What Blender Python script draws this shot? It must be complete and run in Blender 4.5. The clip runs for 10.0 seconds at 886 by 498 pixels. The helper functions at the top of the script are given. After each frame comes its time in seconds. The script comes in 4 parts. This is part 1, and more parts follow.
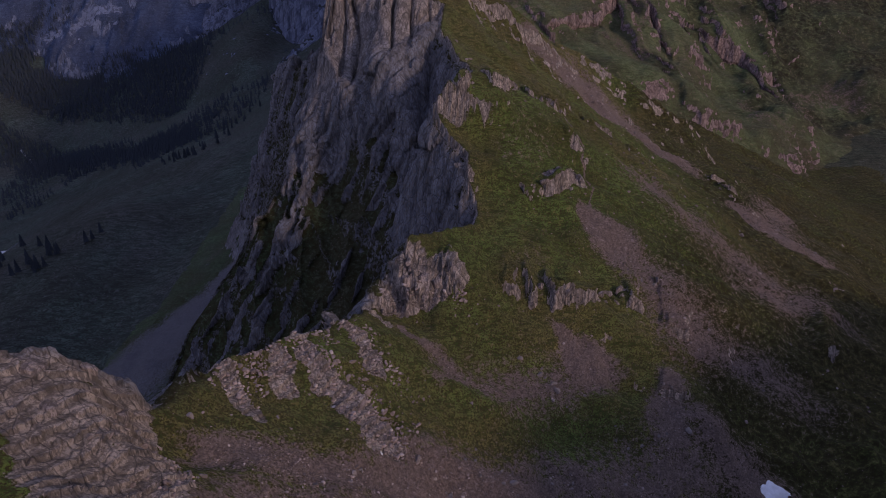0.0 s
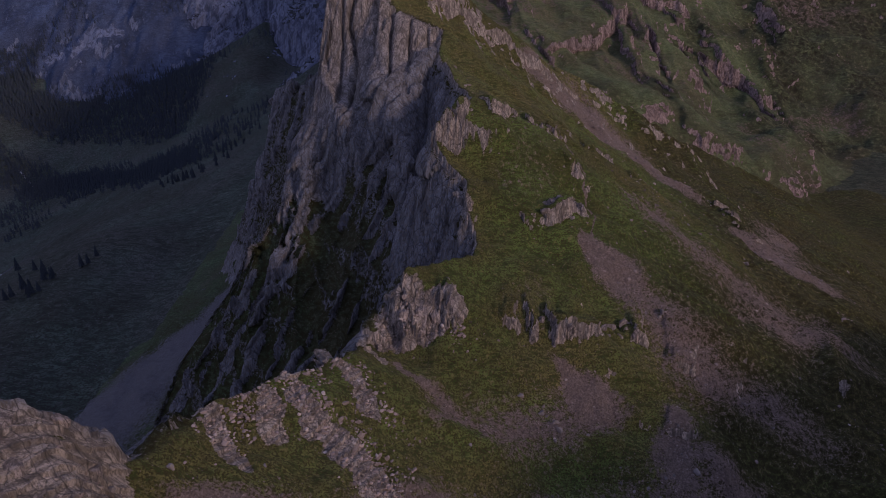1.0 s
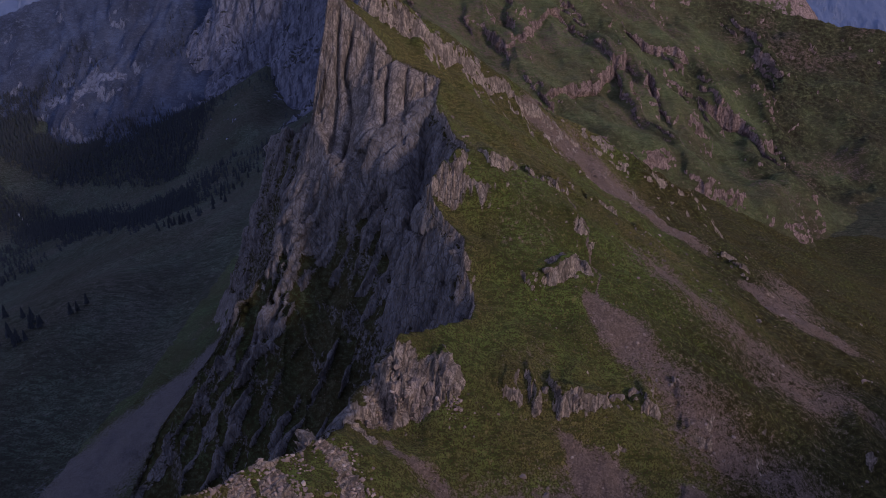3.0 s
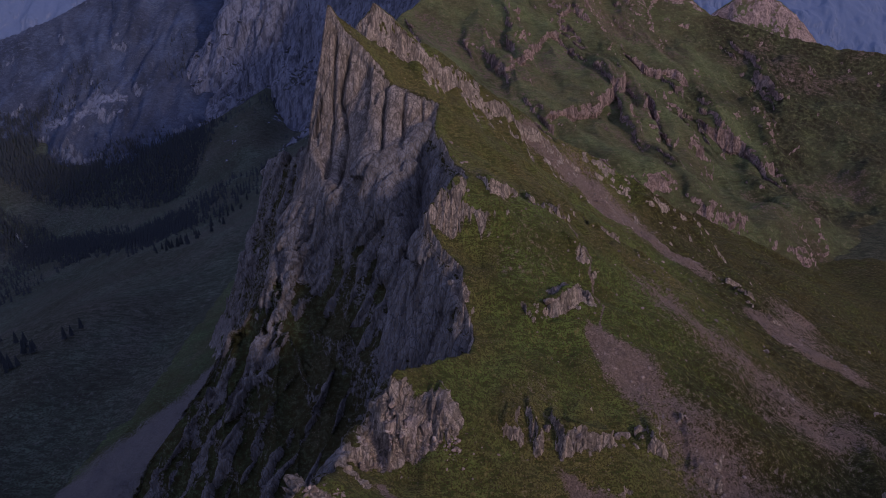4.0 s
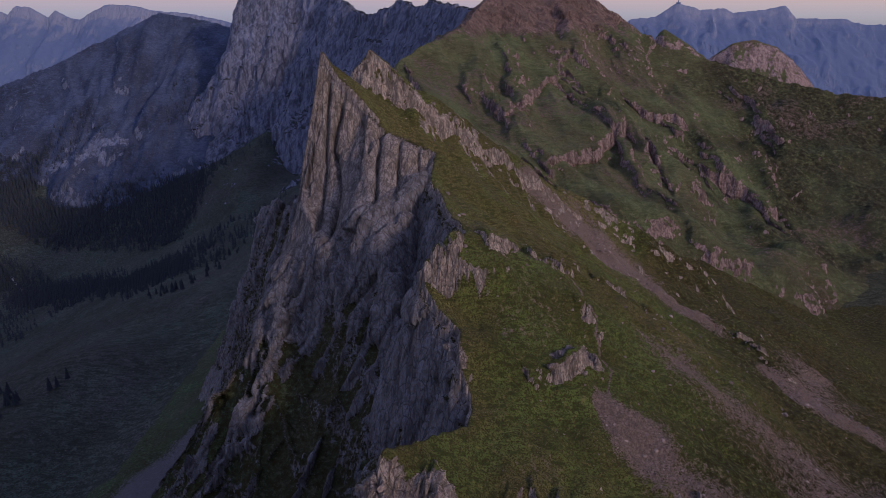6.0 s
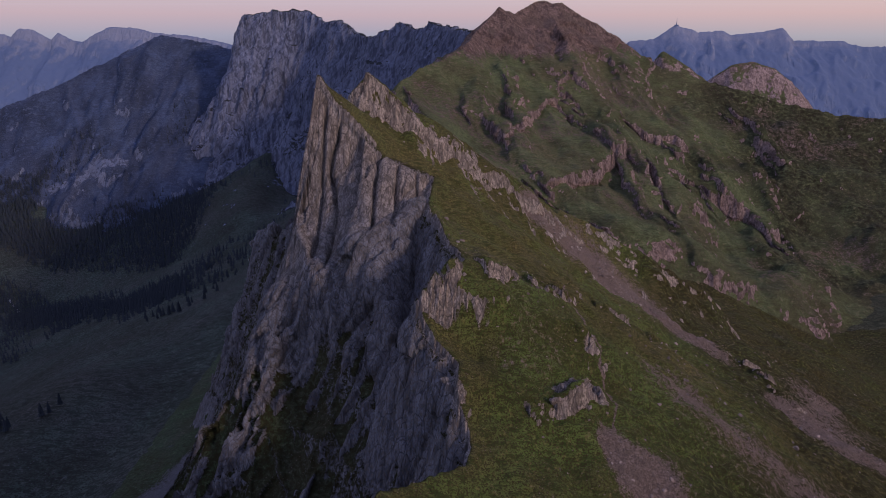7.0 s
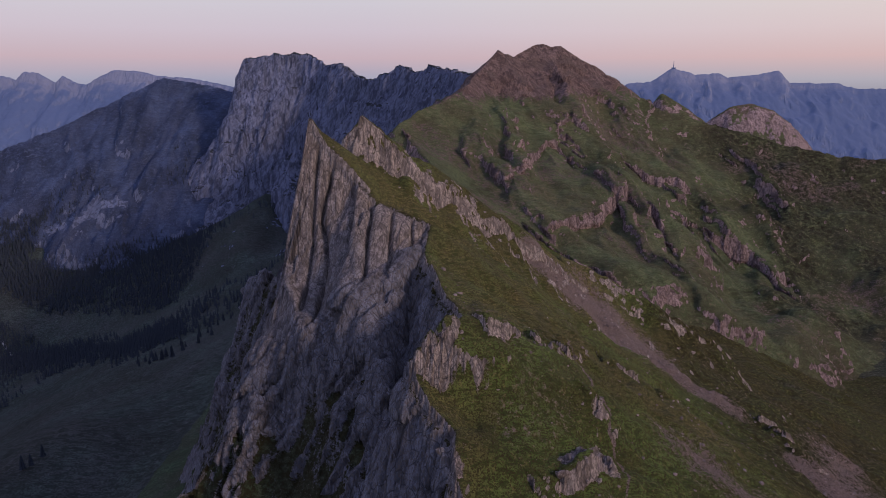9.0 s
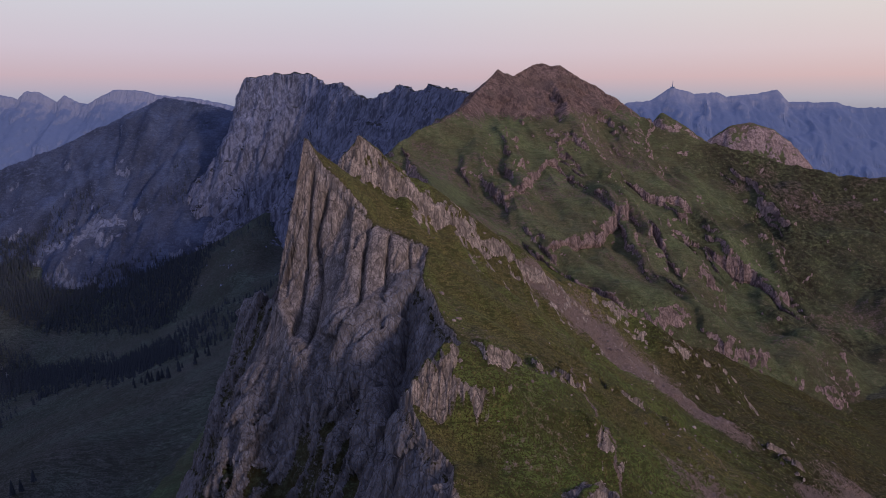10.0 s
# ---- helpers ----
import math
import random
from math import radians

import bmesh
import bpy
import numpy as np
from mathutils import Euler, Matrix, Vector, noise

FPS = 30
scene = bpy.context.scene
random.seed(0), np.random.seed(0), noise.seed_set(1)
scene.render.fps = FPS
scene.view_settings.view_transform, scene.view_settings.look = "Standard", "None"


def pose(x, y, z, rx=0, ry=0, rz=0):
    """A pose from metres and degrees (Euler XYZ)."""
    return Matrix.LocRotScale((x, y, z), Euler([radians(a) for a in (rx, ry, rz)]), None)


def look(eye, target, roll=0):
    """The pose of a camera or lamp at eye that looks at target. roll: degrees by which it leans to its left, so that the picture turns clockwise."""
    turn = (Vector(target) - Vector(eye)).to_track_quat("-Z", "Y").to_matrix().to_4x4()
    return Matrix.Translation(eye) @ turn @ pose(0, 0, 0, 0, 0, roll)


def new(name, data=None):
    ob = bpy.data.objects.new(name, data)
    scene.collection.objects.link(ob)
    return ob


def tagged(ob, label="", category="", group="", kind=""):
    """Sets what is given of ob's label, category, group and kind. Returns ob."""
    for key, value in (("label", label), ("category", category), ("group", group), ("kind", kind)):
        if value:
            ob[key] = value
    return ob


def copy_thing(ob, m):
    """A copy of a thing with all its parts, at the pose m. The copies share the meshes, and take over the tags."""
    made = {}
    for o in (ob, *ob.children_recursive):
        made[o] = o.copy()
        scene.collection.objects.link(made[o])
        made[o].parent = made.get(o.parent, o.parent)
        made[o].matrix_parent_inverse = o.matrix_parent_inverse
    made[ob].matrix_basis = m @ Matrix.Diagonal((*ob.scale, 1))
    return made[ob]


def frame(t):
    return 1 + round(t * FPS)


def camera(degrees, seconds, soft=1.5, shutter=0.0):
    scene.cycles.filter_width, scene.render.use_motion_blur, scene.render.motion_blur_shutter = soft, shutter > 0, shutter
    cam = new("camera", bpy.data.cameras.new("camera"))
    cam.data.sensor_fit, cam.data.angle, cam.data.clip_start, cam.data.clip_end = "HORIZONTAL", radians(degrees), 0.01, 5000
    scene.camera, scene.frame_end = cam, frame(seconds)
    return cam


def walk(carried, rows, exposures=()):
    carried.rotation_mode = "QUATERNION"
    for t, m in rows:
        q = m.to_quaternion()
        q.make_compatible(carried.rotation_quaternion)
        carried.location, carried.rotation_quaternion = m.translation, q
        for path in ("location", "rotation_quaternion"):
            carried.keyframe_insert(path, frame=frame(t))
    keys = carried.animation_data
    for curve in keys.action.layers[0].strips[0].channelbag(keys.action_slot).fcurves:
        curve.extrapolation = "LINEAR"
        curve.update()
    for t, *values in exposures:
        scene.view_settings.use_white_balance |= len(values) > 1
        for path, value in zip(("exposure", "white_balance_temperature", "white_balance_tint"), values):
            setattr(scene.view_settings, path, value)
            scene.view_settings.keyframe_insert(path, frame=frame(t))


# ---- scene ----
cam = camera(66.03, 10.0, soft=0.5)
# seconds, place in metres, turn in degrees: a level flight along the ridge while the view tips up
ROWS = [
    (0.0, -0.01, 0.04, 399.97, 60.823, 0.001, -0.021),
    (0.5, 0.40, 4.88, 399.99, 61.676, -0.010, -0.017),
    (1.0, 0.82, 9.75, 400.02, 62.529, -0.020, -0.014),
    (1.5, 1.24, 14.67, 400.04, 63.352, -0.028, -0.010),
    (2.0, 1.67, 19.61, 400.07, 64.186, -0.035, -0.007),
    (2.5, 2.10, 24.57, 400.10, 65.020, -0.040, -0.003),
    (4.0, 3.42, 39.59, 400.20, 67.565, -0.048, 0.008),
    (4.5, 3.86, 44.62, 400.23, 68.410, -0.048, 0.012),
    (5.0, 4.30, 49.66, 400.26, 69.256, -0.046, 0.016),
    (5.5, 4.75, 54.69, 400.29, 70.122, -0.043, 0.020),
    (7.0, 6.07, 69.79, 400.37, 72.673, -0.025, 0.033),
    (7.5, 6.51, 74.80, 400.39, 73.500, -0.016, 0.037),
    (8.0, 6.94, 79.79, 400.41, 74.338, -0.006, 0.041),
    (8.5, 7.37, 84.76, 400.43, 75.187, 0.006, 0.046),
    (9.0, 7.80, 89.71, 400.44, 75.995, 0.019, 0.050),
    (9.5, 8.21, 94.62, 400.44, 76.744, 0.034, 0.055),
    (10.0, 8.62, 99.51, 400.44, 77.523, 0.050, 0.059),
]
EXPOSURES = [(0.0, -0.24), (5.0, -0.18), (10.0, -0.08)]
walk(cam, [(t, pose(x, y, z, rx, ry, rz)) for t, x, y, z, rx, ry, rz in ROWS], EXPOSURES)

# ---- world and light: clear sky at dusk ----
SUN_ELEVATION, SUN_FROM = 20.0, 129.0     # degrees; SUN_FROM counts clockwise from ahead (+y)
world = bpy.data.worlds.new("dusk_sky")
scene.world = world
world.use_nodes = True
wn, wl = world.node_tree.nodes, world.node_tree.links
wn.clear()
w_out = wn.new("ShaderNodeOutputWorld")
w_bg = wn.new("ShaderNodeBackground")
w_sky = wn.new("ShaderNodeTexSky")
w_sky.sky_type = "NISHITA"
w_sky.sun_disc = False
w_sky.sun_elevation = radians(4.0)
w_sky.sun_rotation = radians(SUN_FROM)
w_sky.altitude = 1900
w_co = wn.new("ShaderNodeTexCoord")
w_sep = wn.new("ShaderNodeSeparateXYZ")
wl.new(w_co.outputs["Generated"], w_sep.inputs[0])
w_ramp = wn.new("ShaderNodeValToRGB")
w_map = wn.new("ShaderNodeMapRange")
w_map.inputs["From Min"].default_value, w_map.inputs["From Max"].default_value = -0.2, 0.6
wl.new(w_sep.outputs["Z"], w_map.inputs["Value"])
wl.new(w_map.outputs[0], w_ramp.inputs[0])
stops = [(0.0, (0.05, 0.06, 0.12)), (0.20, (0.17, 0.20, 0.34)), (0.25, (0.42, 0.42, 0.56)), (0.285, (0.64, 0.48, 0.56)),
         (0.33, (0.69, 0.59, 0.69)), (0.42, (0.72, 0.72, 0.79)), (0.48, (0.69, 0.71, 0.80)), (0.62, (0.42, 0.46, 0.75)), (1.0, (0.32, 0.38, 0.74))]
while len(w_ramp.color_ramp.elements) < len(stops):
    w_ramp.color_ramp.elements.new(0.5)
for el, (p, c) in zip(w_ramp.color_ramp.elements, stops):
    el.position, el.color = p, (*c, 1)
# warmer towards the side where the sun went down
w_east = wn.new("ShaderNodeMapRange")
w_east.inputs["From Min"].default_value, w_east.inputs["From Max"].default_value = -0.1, 0.75
wl.new(w_sep.outputs["X"], w_east.inputs["Value"])
w_warm = wn.new("ShaderNodeMix")
w_warm.data_type, w_warm.blend_type = "RGBA", "MULTIPLY"
w_warm.inputs["B"].default_value = (1.22, 1.13, 0.95, 1)
wl.new(w_east.outputs[0], w_warm.inputs["Factor"])
wl.new(w_ramp.outputs[0], w_warm.inputs["A"])
w_scale = wn.new("ShaderNodeVectorMath")
w_scale.operation = "SCALE"
w_scale.inputs["Scale"].default_value = 0.06
wl.new(w_sky.outputs[0], w_scale.inputs[0])
w_mix = wn.new("ShaderNodeMix")
w_mix.data_type = "RGBA"
w_mix.inputs["Factor"].default_value = 0.92
wl.new(w_scale.outputs[0], w_mix.inputs["A"])
wl.new(w_warm.outputs["Result"], w_mix.inputs["B"])
wl.new(w_mix.outputs["Result"], w_bg.inputs["Color"])
w_bg.inputs["Strength"].default_value = 1.0
wl.new(w_bg.outputs[0], w_out.inputs[0])

sun_data = bpy.data.lights.new("sun", "SUN")
sun_data.energy, sun_data.angle, sun_data.color = 1.88, radians(6), (1.0, 0.76, 0.66)
sun = new("sun", sun_data)
se, sa = radians(SUN_ELEVATION), radians(SUN_FROM)
sun.matrix_world = look((500 * math.sin(sa) * math.cos(se), 500 * math.cos(sa) * math.cos(se), 900 + 500 * math.sin(se)), (0, 0, 900))


# ---- materials ----
def nodes_of(name):
    m = bpy.data.materials.new(name)
    m.use_nodes = True
    nt = m.node_tree
    return m, nt, nt.nodes["Principled BSDF"]


def mixed(nt, fac, a, b, blend="MIX"):
    n = nt.nodes.new("ShaderNodeMix")
    n.data_type, n.blend_type = "RGBA", blend
    for key, v in (("Factor", fac), ("A", a), ("B", b)):
        if isinstance(v, (int, float)):
            n.inputs[key].default_value = v
        elif isinstance(v, tuple):
            n.inputs[key].default_value = (*v, 1)
        else:
            nt.links.new(v, n.inputs[key])
    return n.outputs["Result"]


def noisy(nt, scale, detail=6, stretch=(1, 1, 1), rough=0.6, distort=0.0):
    co = nt.nodes.new("ShaderNodeTexCoord")
    mp = nt.nodes.new("ShaderNodeMapping")
    mp.inputs["Scale"].default_value = stretch
    nt.links.new(co.outputs["Object"], mp.inputs[0])
    n = nt.nodes.new("ShaderNodeTexNoise")
    n.inputs["Scale"].default_value, n.inputs["Detail"].default_value = scale, detail
    n.inputs["Roughness"].default_value, n.inputs["Distortion"].default_value = rough, distort
    nt.links.new(mp.outputs[0], n.inputs["Vector"])
    return n.outputs["Fac"]


def bedding(nt, scale, normal):
    """Thin layers across the given direction."""
    co = nt.nodes.new("ShaderNodeTexCoord")
    dot = nt.nodes.new("ShaderNodeVectorMath")
    dot.operation = "DOT_PRODUCT"
    dot.inputs[1].default_value = normal
    nt.links.new(co.outputs["Object"], dot.inputs[0])
    sep = nt.nodes.new("ShaderNodeSeparateXYZ")
    nt.links.new(co.outputs["Object"], sep.inputs[0])
    com = nt.nodes.new("ShaderNodeCombineXYZ")
    nt.links.new(maths(nt, "MULTIPLY", dot.outputs["Value"], 2.0), com.inputs[0])
    nt.links.new(maths(nt, "MULTIPLY", sep.outputs[1], 0.22), com.inputs[1])
    nt.links.new(maths(nt, "MULTIPLY", sep.outputs[2], 0.22), com.inputs[2])
    n = nt.nodes.new("ShaderNodeTexNoise")
    n.inputs["Scale"].default_value, n.inputs["Detail"].default_value, n.inputs["Roughness"].default_value = scale, 5, 0.6
    nt.links.new(com.outputs[0], n.inputs["Vector"])
    return n.outputs["Fac"]


def cells(nt, scale, stretch=(1, 1, 1), feature="F1", out="Distance"):
    co = nt.nodes.new("ShaderNodeTexCoord")
    mp = nt.nodes.new("ShaderNodeMapping")
    mp.inputs["Scale"].default_value = stretch
    nt.links.new(co.outputs["Object"], mp.inputs[0])
    n = nt.nodes.new("ShaderNodeTexVoronoi")
    n.feature = feature
    n.inputs["Scale"].default_value = scale
    nt.links.new(mp.outputs[0], n.inputs["Vector"])
    return n.outputs[out]


def ramp(nt, v, *rows):
    n = nt.nodes.new("ShaderNodeValToRGB")
    while len(n.color_ramp.elements) < len(rows):
        n.color_ramp.elements.new(0.5)
    for el, (p, c) in zip(n.color_ramp.elements, rows):
        el.position, el.color = p, (*c, 1) if isinstance(c, tuple) else (c, c, c, 1)
    nt.links.new(v, n.inputs[0])
    return n.outputs[0]


def maths(nt, op, a, b=0.0, clamp=False):
    n = nt.nodes.new("ShaderNodeMath")
    n.operation, n.use_clamp = op, clamp
    for i, v in enumerate((a, b)):
        if isinstance(v, (int, float)):
            n.inputs[i].default_value = v
        else:
            nt.links.new(v, n.inputs[i])
    return n.outputs[0]


def attr(nt, name):
    n = nt.nodes.new("ShaderNodeAttribute")
    n.attribute_name = name
    return n.outputs["Fac"]


def bumped(nt, bsdf, height, strength, distance):
    n = nt.nodes.new("ShaderNodeBump")
    n.inputs["Strength"].default_value, n.inputs["Distance"].default_value = strength, distance
    nt.links.new(height, n.inputs["Height"])
    nt.links.new(n.outputs[0], bsdf.inputs["Normal"])


def alpine(name, turf, straw, rock, rock_warm, scree, grain=1.0, cracks=0.45, mottle=0.62, beds=0.5, dip=(0.92, -0.33, 0.08)):
    """Turf, bare rock and scree, laid out by the attributes rock, scree and straw of the mesh; others tint for warm
    rock, dark heather and painted shade.
    """
    m, nt, bsdf = nodes_of(name)
    g = grain
    patch = noisy(nt, 0.045 / g, 7, rough=0.7)
    fine = noisy(nt, 0.42 / g, 6, rough=0.7)
    tuft = noisy(nt, 1.5 / g, 4, rough=0.7)
    terr = noisy(nt, 0.5 / g, 5, (0.35, 1.0, 1.6), 0.65)
    green = mixed(nt, ramp(nt, patch, (0.42, 0.0), (0.58, 1.0)), turf, tuple(0.55 * c for c in turf))
    dry = mixed(nt, ramp(nt, fine, (0.42, 0.0), (0.58, 1.0)), straw, tuple(0.5 * c for c in straw))
    straw_fac = maths(nt, "ADD", attr(nt, "straw"), maths(nt, "MULTIPLY", maths(nt, "SUBTRACT", patch, 0.5), 2.2), True)
    grass = mixed(nt, straw_fac, green, dry)
    grass = mixed(nt, ramp(nt, terr, (0.42, mottle), (0.52, 0.0)), grass, tuple(0.30 * c for c in turf))
    grass = mixed(nt, ramp(nt, tuft, (0.45, 1.25 * mottle), (0.51, 0.0)), grass, tuple(0.28 * c for c in straw))
    grass = mixed(nt, ramp(nt, fine, (0.55, 0.0), (0.68, 0.5)), grass, tuple(1.35 * c for c in straw))
    # bluish shade of the west side, painted into the turf
    grass = mixed(nt, attr(nt, "shade_tint"), grass, mixed(nt, 1.0, grass, (0.62, 0.78, 1.5), "MULTIPLY"))
    # dark heather patches, and shade painted in the same dark brown
    heath_shade = maths(nt, "MULTIPLY", attr(nt, "heath_shade"), ramp(nt, fine, (0.40, 1.0), (0.62, 0.25)), True)
    grass = mixed(nt, heath_shade, grass, tuple(0.15 * c for c in straw))
    speck = ramp(nt, cells(nt, 0.75 / g), (0.10, 1.0), (0.17, 0.0))
    grass = mixed(nt, maths(nt, "MULTIPLY", speck, ramp(nt, patch, (0.47, 0.0), (0.58, 0.8))), grass, scree)
    # rock: pale weathered faces, dark wet streaks and cracks
    streak = noisy(nt, 0.34 / g, 8, (1, 1, 0.15), 0.72, 0.5)
    chip = noisy(nt, 1.3 / g, 5, (1, 1, 0.5), 0.75)
    blot = noisy(nt, 0.06 / g, 6, rough=0.65)
    crack = cells(nt, 0.30 / g, (1, 1, 0.20), "DISTANCE_TO_EDGE")
    # on the near ridge this also sets sunlit rock apart from shaded by colour
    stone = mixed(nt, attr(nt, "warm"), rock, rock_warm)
    stone = mixed(nt, ramp(nt, blot, (0.48, 0.0), (0.62, 0.55)), stone, mixed(nt, 1.0, stone, (1.5, 1.5, 1.5), "MULTIPLY"))
    stone = mixed(nt, ramp(nt, streak, (0.44, 0.8), (0.52, 0.0)), stone, mixed(nt, 1.0, stone, (0.36, 0.36, 0.38), "MULTIPLY"))
    stone = mixed(nt, ramp(nt, chip, (0.44, min(0.7, 1.35 * cracks)), (0.51, 0.0)), stone, tuple(0.36 * c for c in rock_warm))
    stone = mixed(nt, ramp(nt, crack, (0.0, min(1.0, 1.1 * cracks)), (0.05, 0.0)), stone, tuple(0.16 * c for c in rock))
    bed = ramp(nt, bedding(nt, 0.5 / g, dip), (0.44, beds), (0.49, 0.0))
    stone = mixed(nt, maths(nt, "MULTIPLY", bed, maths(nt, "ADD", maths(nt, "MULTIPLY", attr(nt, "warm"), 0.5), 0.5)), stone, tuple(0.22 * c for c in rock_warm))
    pebble = ramp(nt, cells(nt, 0.9 / g, out="Color"), (0.2, 0.35), (0.8, 1.0))
    rubble = mixed(nt, 0.55, scree, mixed(nt, 1.0, scree, pebble, "MULTIPLY"))
    rubble = mixed(nt, ramp(nt, tuft, (0.42, 0.7), (0.58, 0.0)), rubble, tuple(0.35 * c for c in scree))
    # the same painted shade on the rubble
    rubble = mixed(nt, attr(nt, "shade_tint"), rubble, mixed(nt, 1.0, rubble, (0.62, 0.80, 1.05), "MULTIPLY"))
    edge = maths(nt, "MULTIPLY", maths(nt, "SUBTRACT", fine, 0.5), 1.3)
    edge = maths(nt, "ADD", edge, maths(nt, "MULTIPLY", maths(nt, "SUBTRACT", tuft, 0.5), 0.9))
    sf = ramp(nt, maths(nt, "ADD", maths(nt, "MULTIPLY", attr(nt, "scree"), 0.9), maths(nt, "MULTIPLY", edge, 1.3)), (0.34, 0.0), (0.62, 0.95))
    rf = ramp(nt, maths(nt, "ADD", attr(nt, "rock"), edge), (0.42, 0.0), (0.58, 1.0))
    col = mixed(nt, rf, mixed(nt, sf, grass, rubble), stone)
    nt.links.new(col, bsdf.inputs["Base Color"])
    bsdf.inputs["Roughness"].default_value = 0.92
    bsdf.inputs["Specular IOR Level"].default_value = 0.15
    h = maths(nt, "ADD", maths(nt, "MULTIPLY", streak, 0.6), maths(nt, "MULTIPLY", fine, 0.7))
    h = maths(nt, "ADD", h, maths(nt, "MULTIPLY", maths(nt, "MULTIPLY", ramp(nt, crack, (0.0, 0.0), (0.08, 1.0)), rf), 0.3 * cracks))
    h = maths(nt, "ADD", h, maths(nt, "ADD", maths(nt, "MULTIPLY", tuft, 0.45), maths(nt, "MULTIPLY", chip, 0.7)))
    bumped(nt, bsdf, h, 1.0, 2.6 * g)
    return m


def plain(name, base, dark, scale, rough=0.9, stretch=(1, 1, 1), bump=0.1):
    m, nt, bsdf = nodes_of(name)
    a, b = noisy(nt, scale, 6, stretch), noisy(nt, scale * 7, 4, stretch)
    col = mixed(nt, ramp(nt, a, (0.35, 0.0), (0.65, 1.0)), base, dark)
    col = mixed(nt, ramp(nt, b, (0.4, 0.0), (0.7, 0.5)), col, dark)
    nt.links.new(col, bsdf.inputs["Base Color"])
    bsdf.inputs["Roughness"].default_value = rough
    bumped(nt, bsdf, b, 0.6, bump)
    return m


# near rock: dull blue for the shaded wall, pale warm tone where sunlit
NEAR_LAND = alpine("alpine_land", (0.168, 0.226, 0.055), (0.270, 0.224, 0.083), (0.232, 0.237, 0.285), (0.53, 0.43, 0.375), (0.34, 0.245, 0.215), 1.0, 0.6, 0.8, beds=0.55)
# far turf is paler and bluer than near turf: haze put into its colour
FAR_LAND = alpine("far_alpine_land", (0.205, 0.245, 0.108), (0.285, 0.24, 0.135), (0.54, 0.405, 0.40), (0.30, 0.20, 0.17), (0.30, 0.205, 0.18), 3.0, 0.5, 0.45, 0.0)
VALLEY_LAND = alpine("valley_meadow", (0.140, 0.172, 0.100), (0.205, 0.190, 0.125), (0.22, 0.22, 0.25), (0.22, 0.22, 0.25), (0.21, 0.205, 0.235), 3.0, 0.45, 0.75, 0.0)
# flank colours shifted to blue to stand for haze
HAZED_FLANK = alpine("hazed_flank", (0.128, 0.168, 0.295), (0.150, 0.178, 0.300), (0.22, 0.25, 0.37), (0.22, 0.25, 0.37), (0.19, 0.225, 0.32), 5.0, 0.2, 0.35, 0.0)
# grey limestone with distance haze painted in as blue
MASSIF_ROCK = alpine("hazed_massif_rock", (0.090, 0.105, 0.120), (0.105, 0.105, 0.125), (0.245, 0.268, 0.39), (0.245, 0.268, 0.39), (0.24, 0.24, 0.30), 5.0, 0.2, 0.4, 0.5, (-0.6, 0.1, 0.75))
BOULDER = plain("boulder_stone", (0.25, 0.20, 0.185), (0.13, 0.105, 0.10), 0.5)
SNOW = plain("old_snow", (0.80, 0.80, 0.84), (0.62, 0.61, 0.65), 0.4, 0.6)
# needles lifted towards blue, valley haze in their colour
NEEDLES = plain("spruce_needles", (0.030, 0.040, 0.058), (0.020, 0.028, 0.042), 0.6)
BARK = plain("spruce_bark", (0.09, 0.065, 0.05), (0.05, 0.04, 0.03), 3.0)


# ---- land forms ----
TAB = np.random.RandomState(11).rand(8192)


def vnoise(x, y, z):
    x, y, z = np.broadcast_arrays(x, y, z)
    fx, fy, fz = np.floor(x), np.floor(y), np.floor(z)
    ix, iy, iz = fx.astype(np.int64), fy.astype(np.int64), fz.astype(np.int64)
    u, v, w = x - fx, y - fy, z - fz
    u, v, w = [q * q * q * (q * (q * 6 - 15) + 10) for q in (u, v, w)]
    out = 0.0
    for a in (0, 1):
        for b in (0, 1):
            for c in (0, 1):
                h = ((ix + a) * 73856093 ^ (iy + b) * 19349663 ^ (iz + c) * 83492791) & 8191
                out = out + TAB[h] * (u if a else 1 - u) * (v if b else 1 - v) * (w if c else 1 - w)
    return out * 2 - 1


def fbm(x, y, z=0.0, octaves=4, gain=0.5):
    total, amp, norm = 0.0, 1.0, 0.0
    for o in range(octaves):
        total = total + amp * vnoise(x + 17.3 * o, y - 9.1 * o, z + 5.7 * o)
        norm += amp
        amp *= gain
        x, y, z = x * 1.8 + y * 0.9, y * 1.8 - x * 0.9, z * 2.0
    return total / norm


def ridged(x, y, z=0.0, octaves=4, gain=0.5):
    total, amp, norm = 0.0, 1.0, 0.0
    for o in range(octaves):
        total = total + amp * (1 - 2 * np.abs(vnoise(x + 7.7 * o, y + 3.1 * o, z - 4.3 * o)))
        norm += amp
        amp *= gain
        x, y, z = x * 1.8 + y * 0.9, y * 1.8 - x * 0.9, z * 2.0
    return total / norm


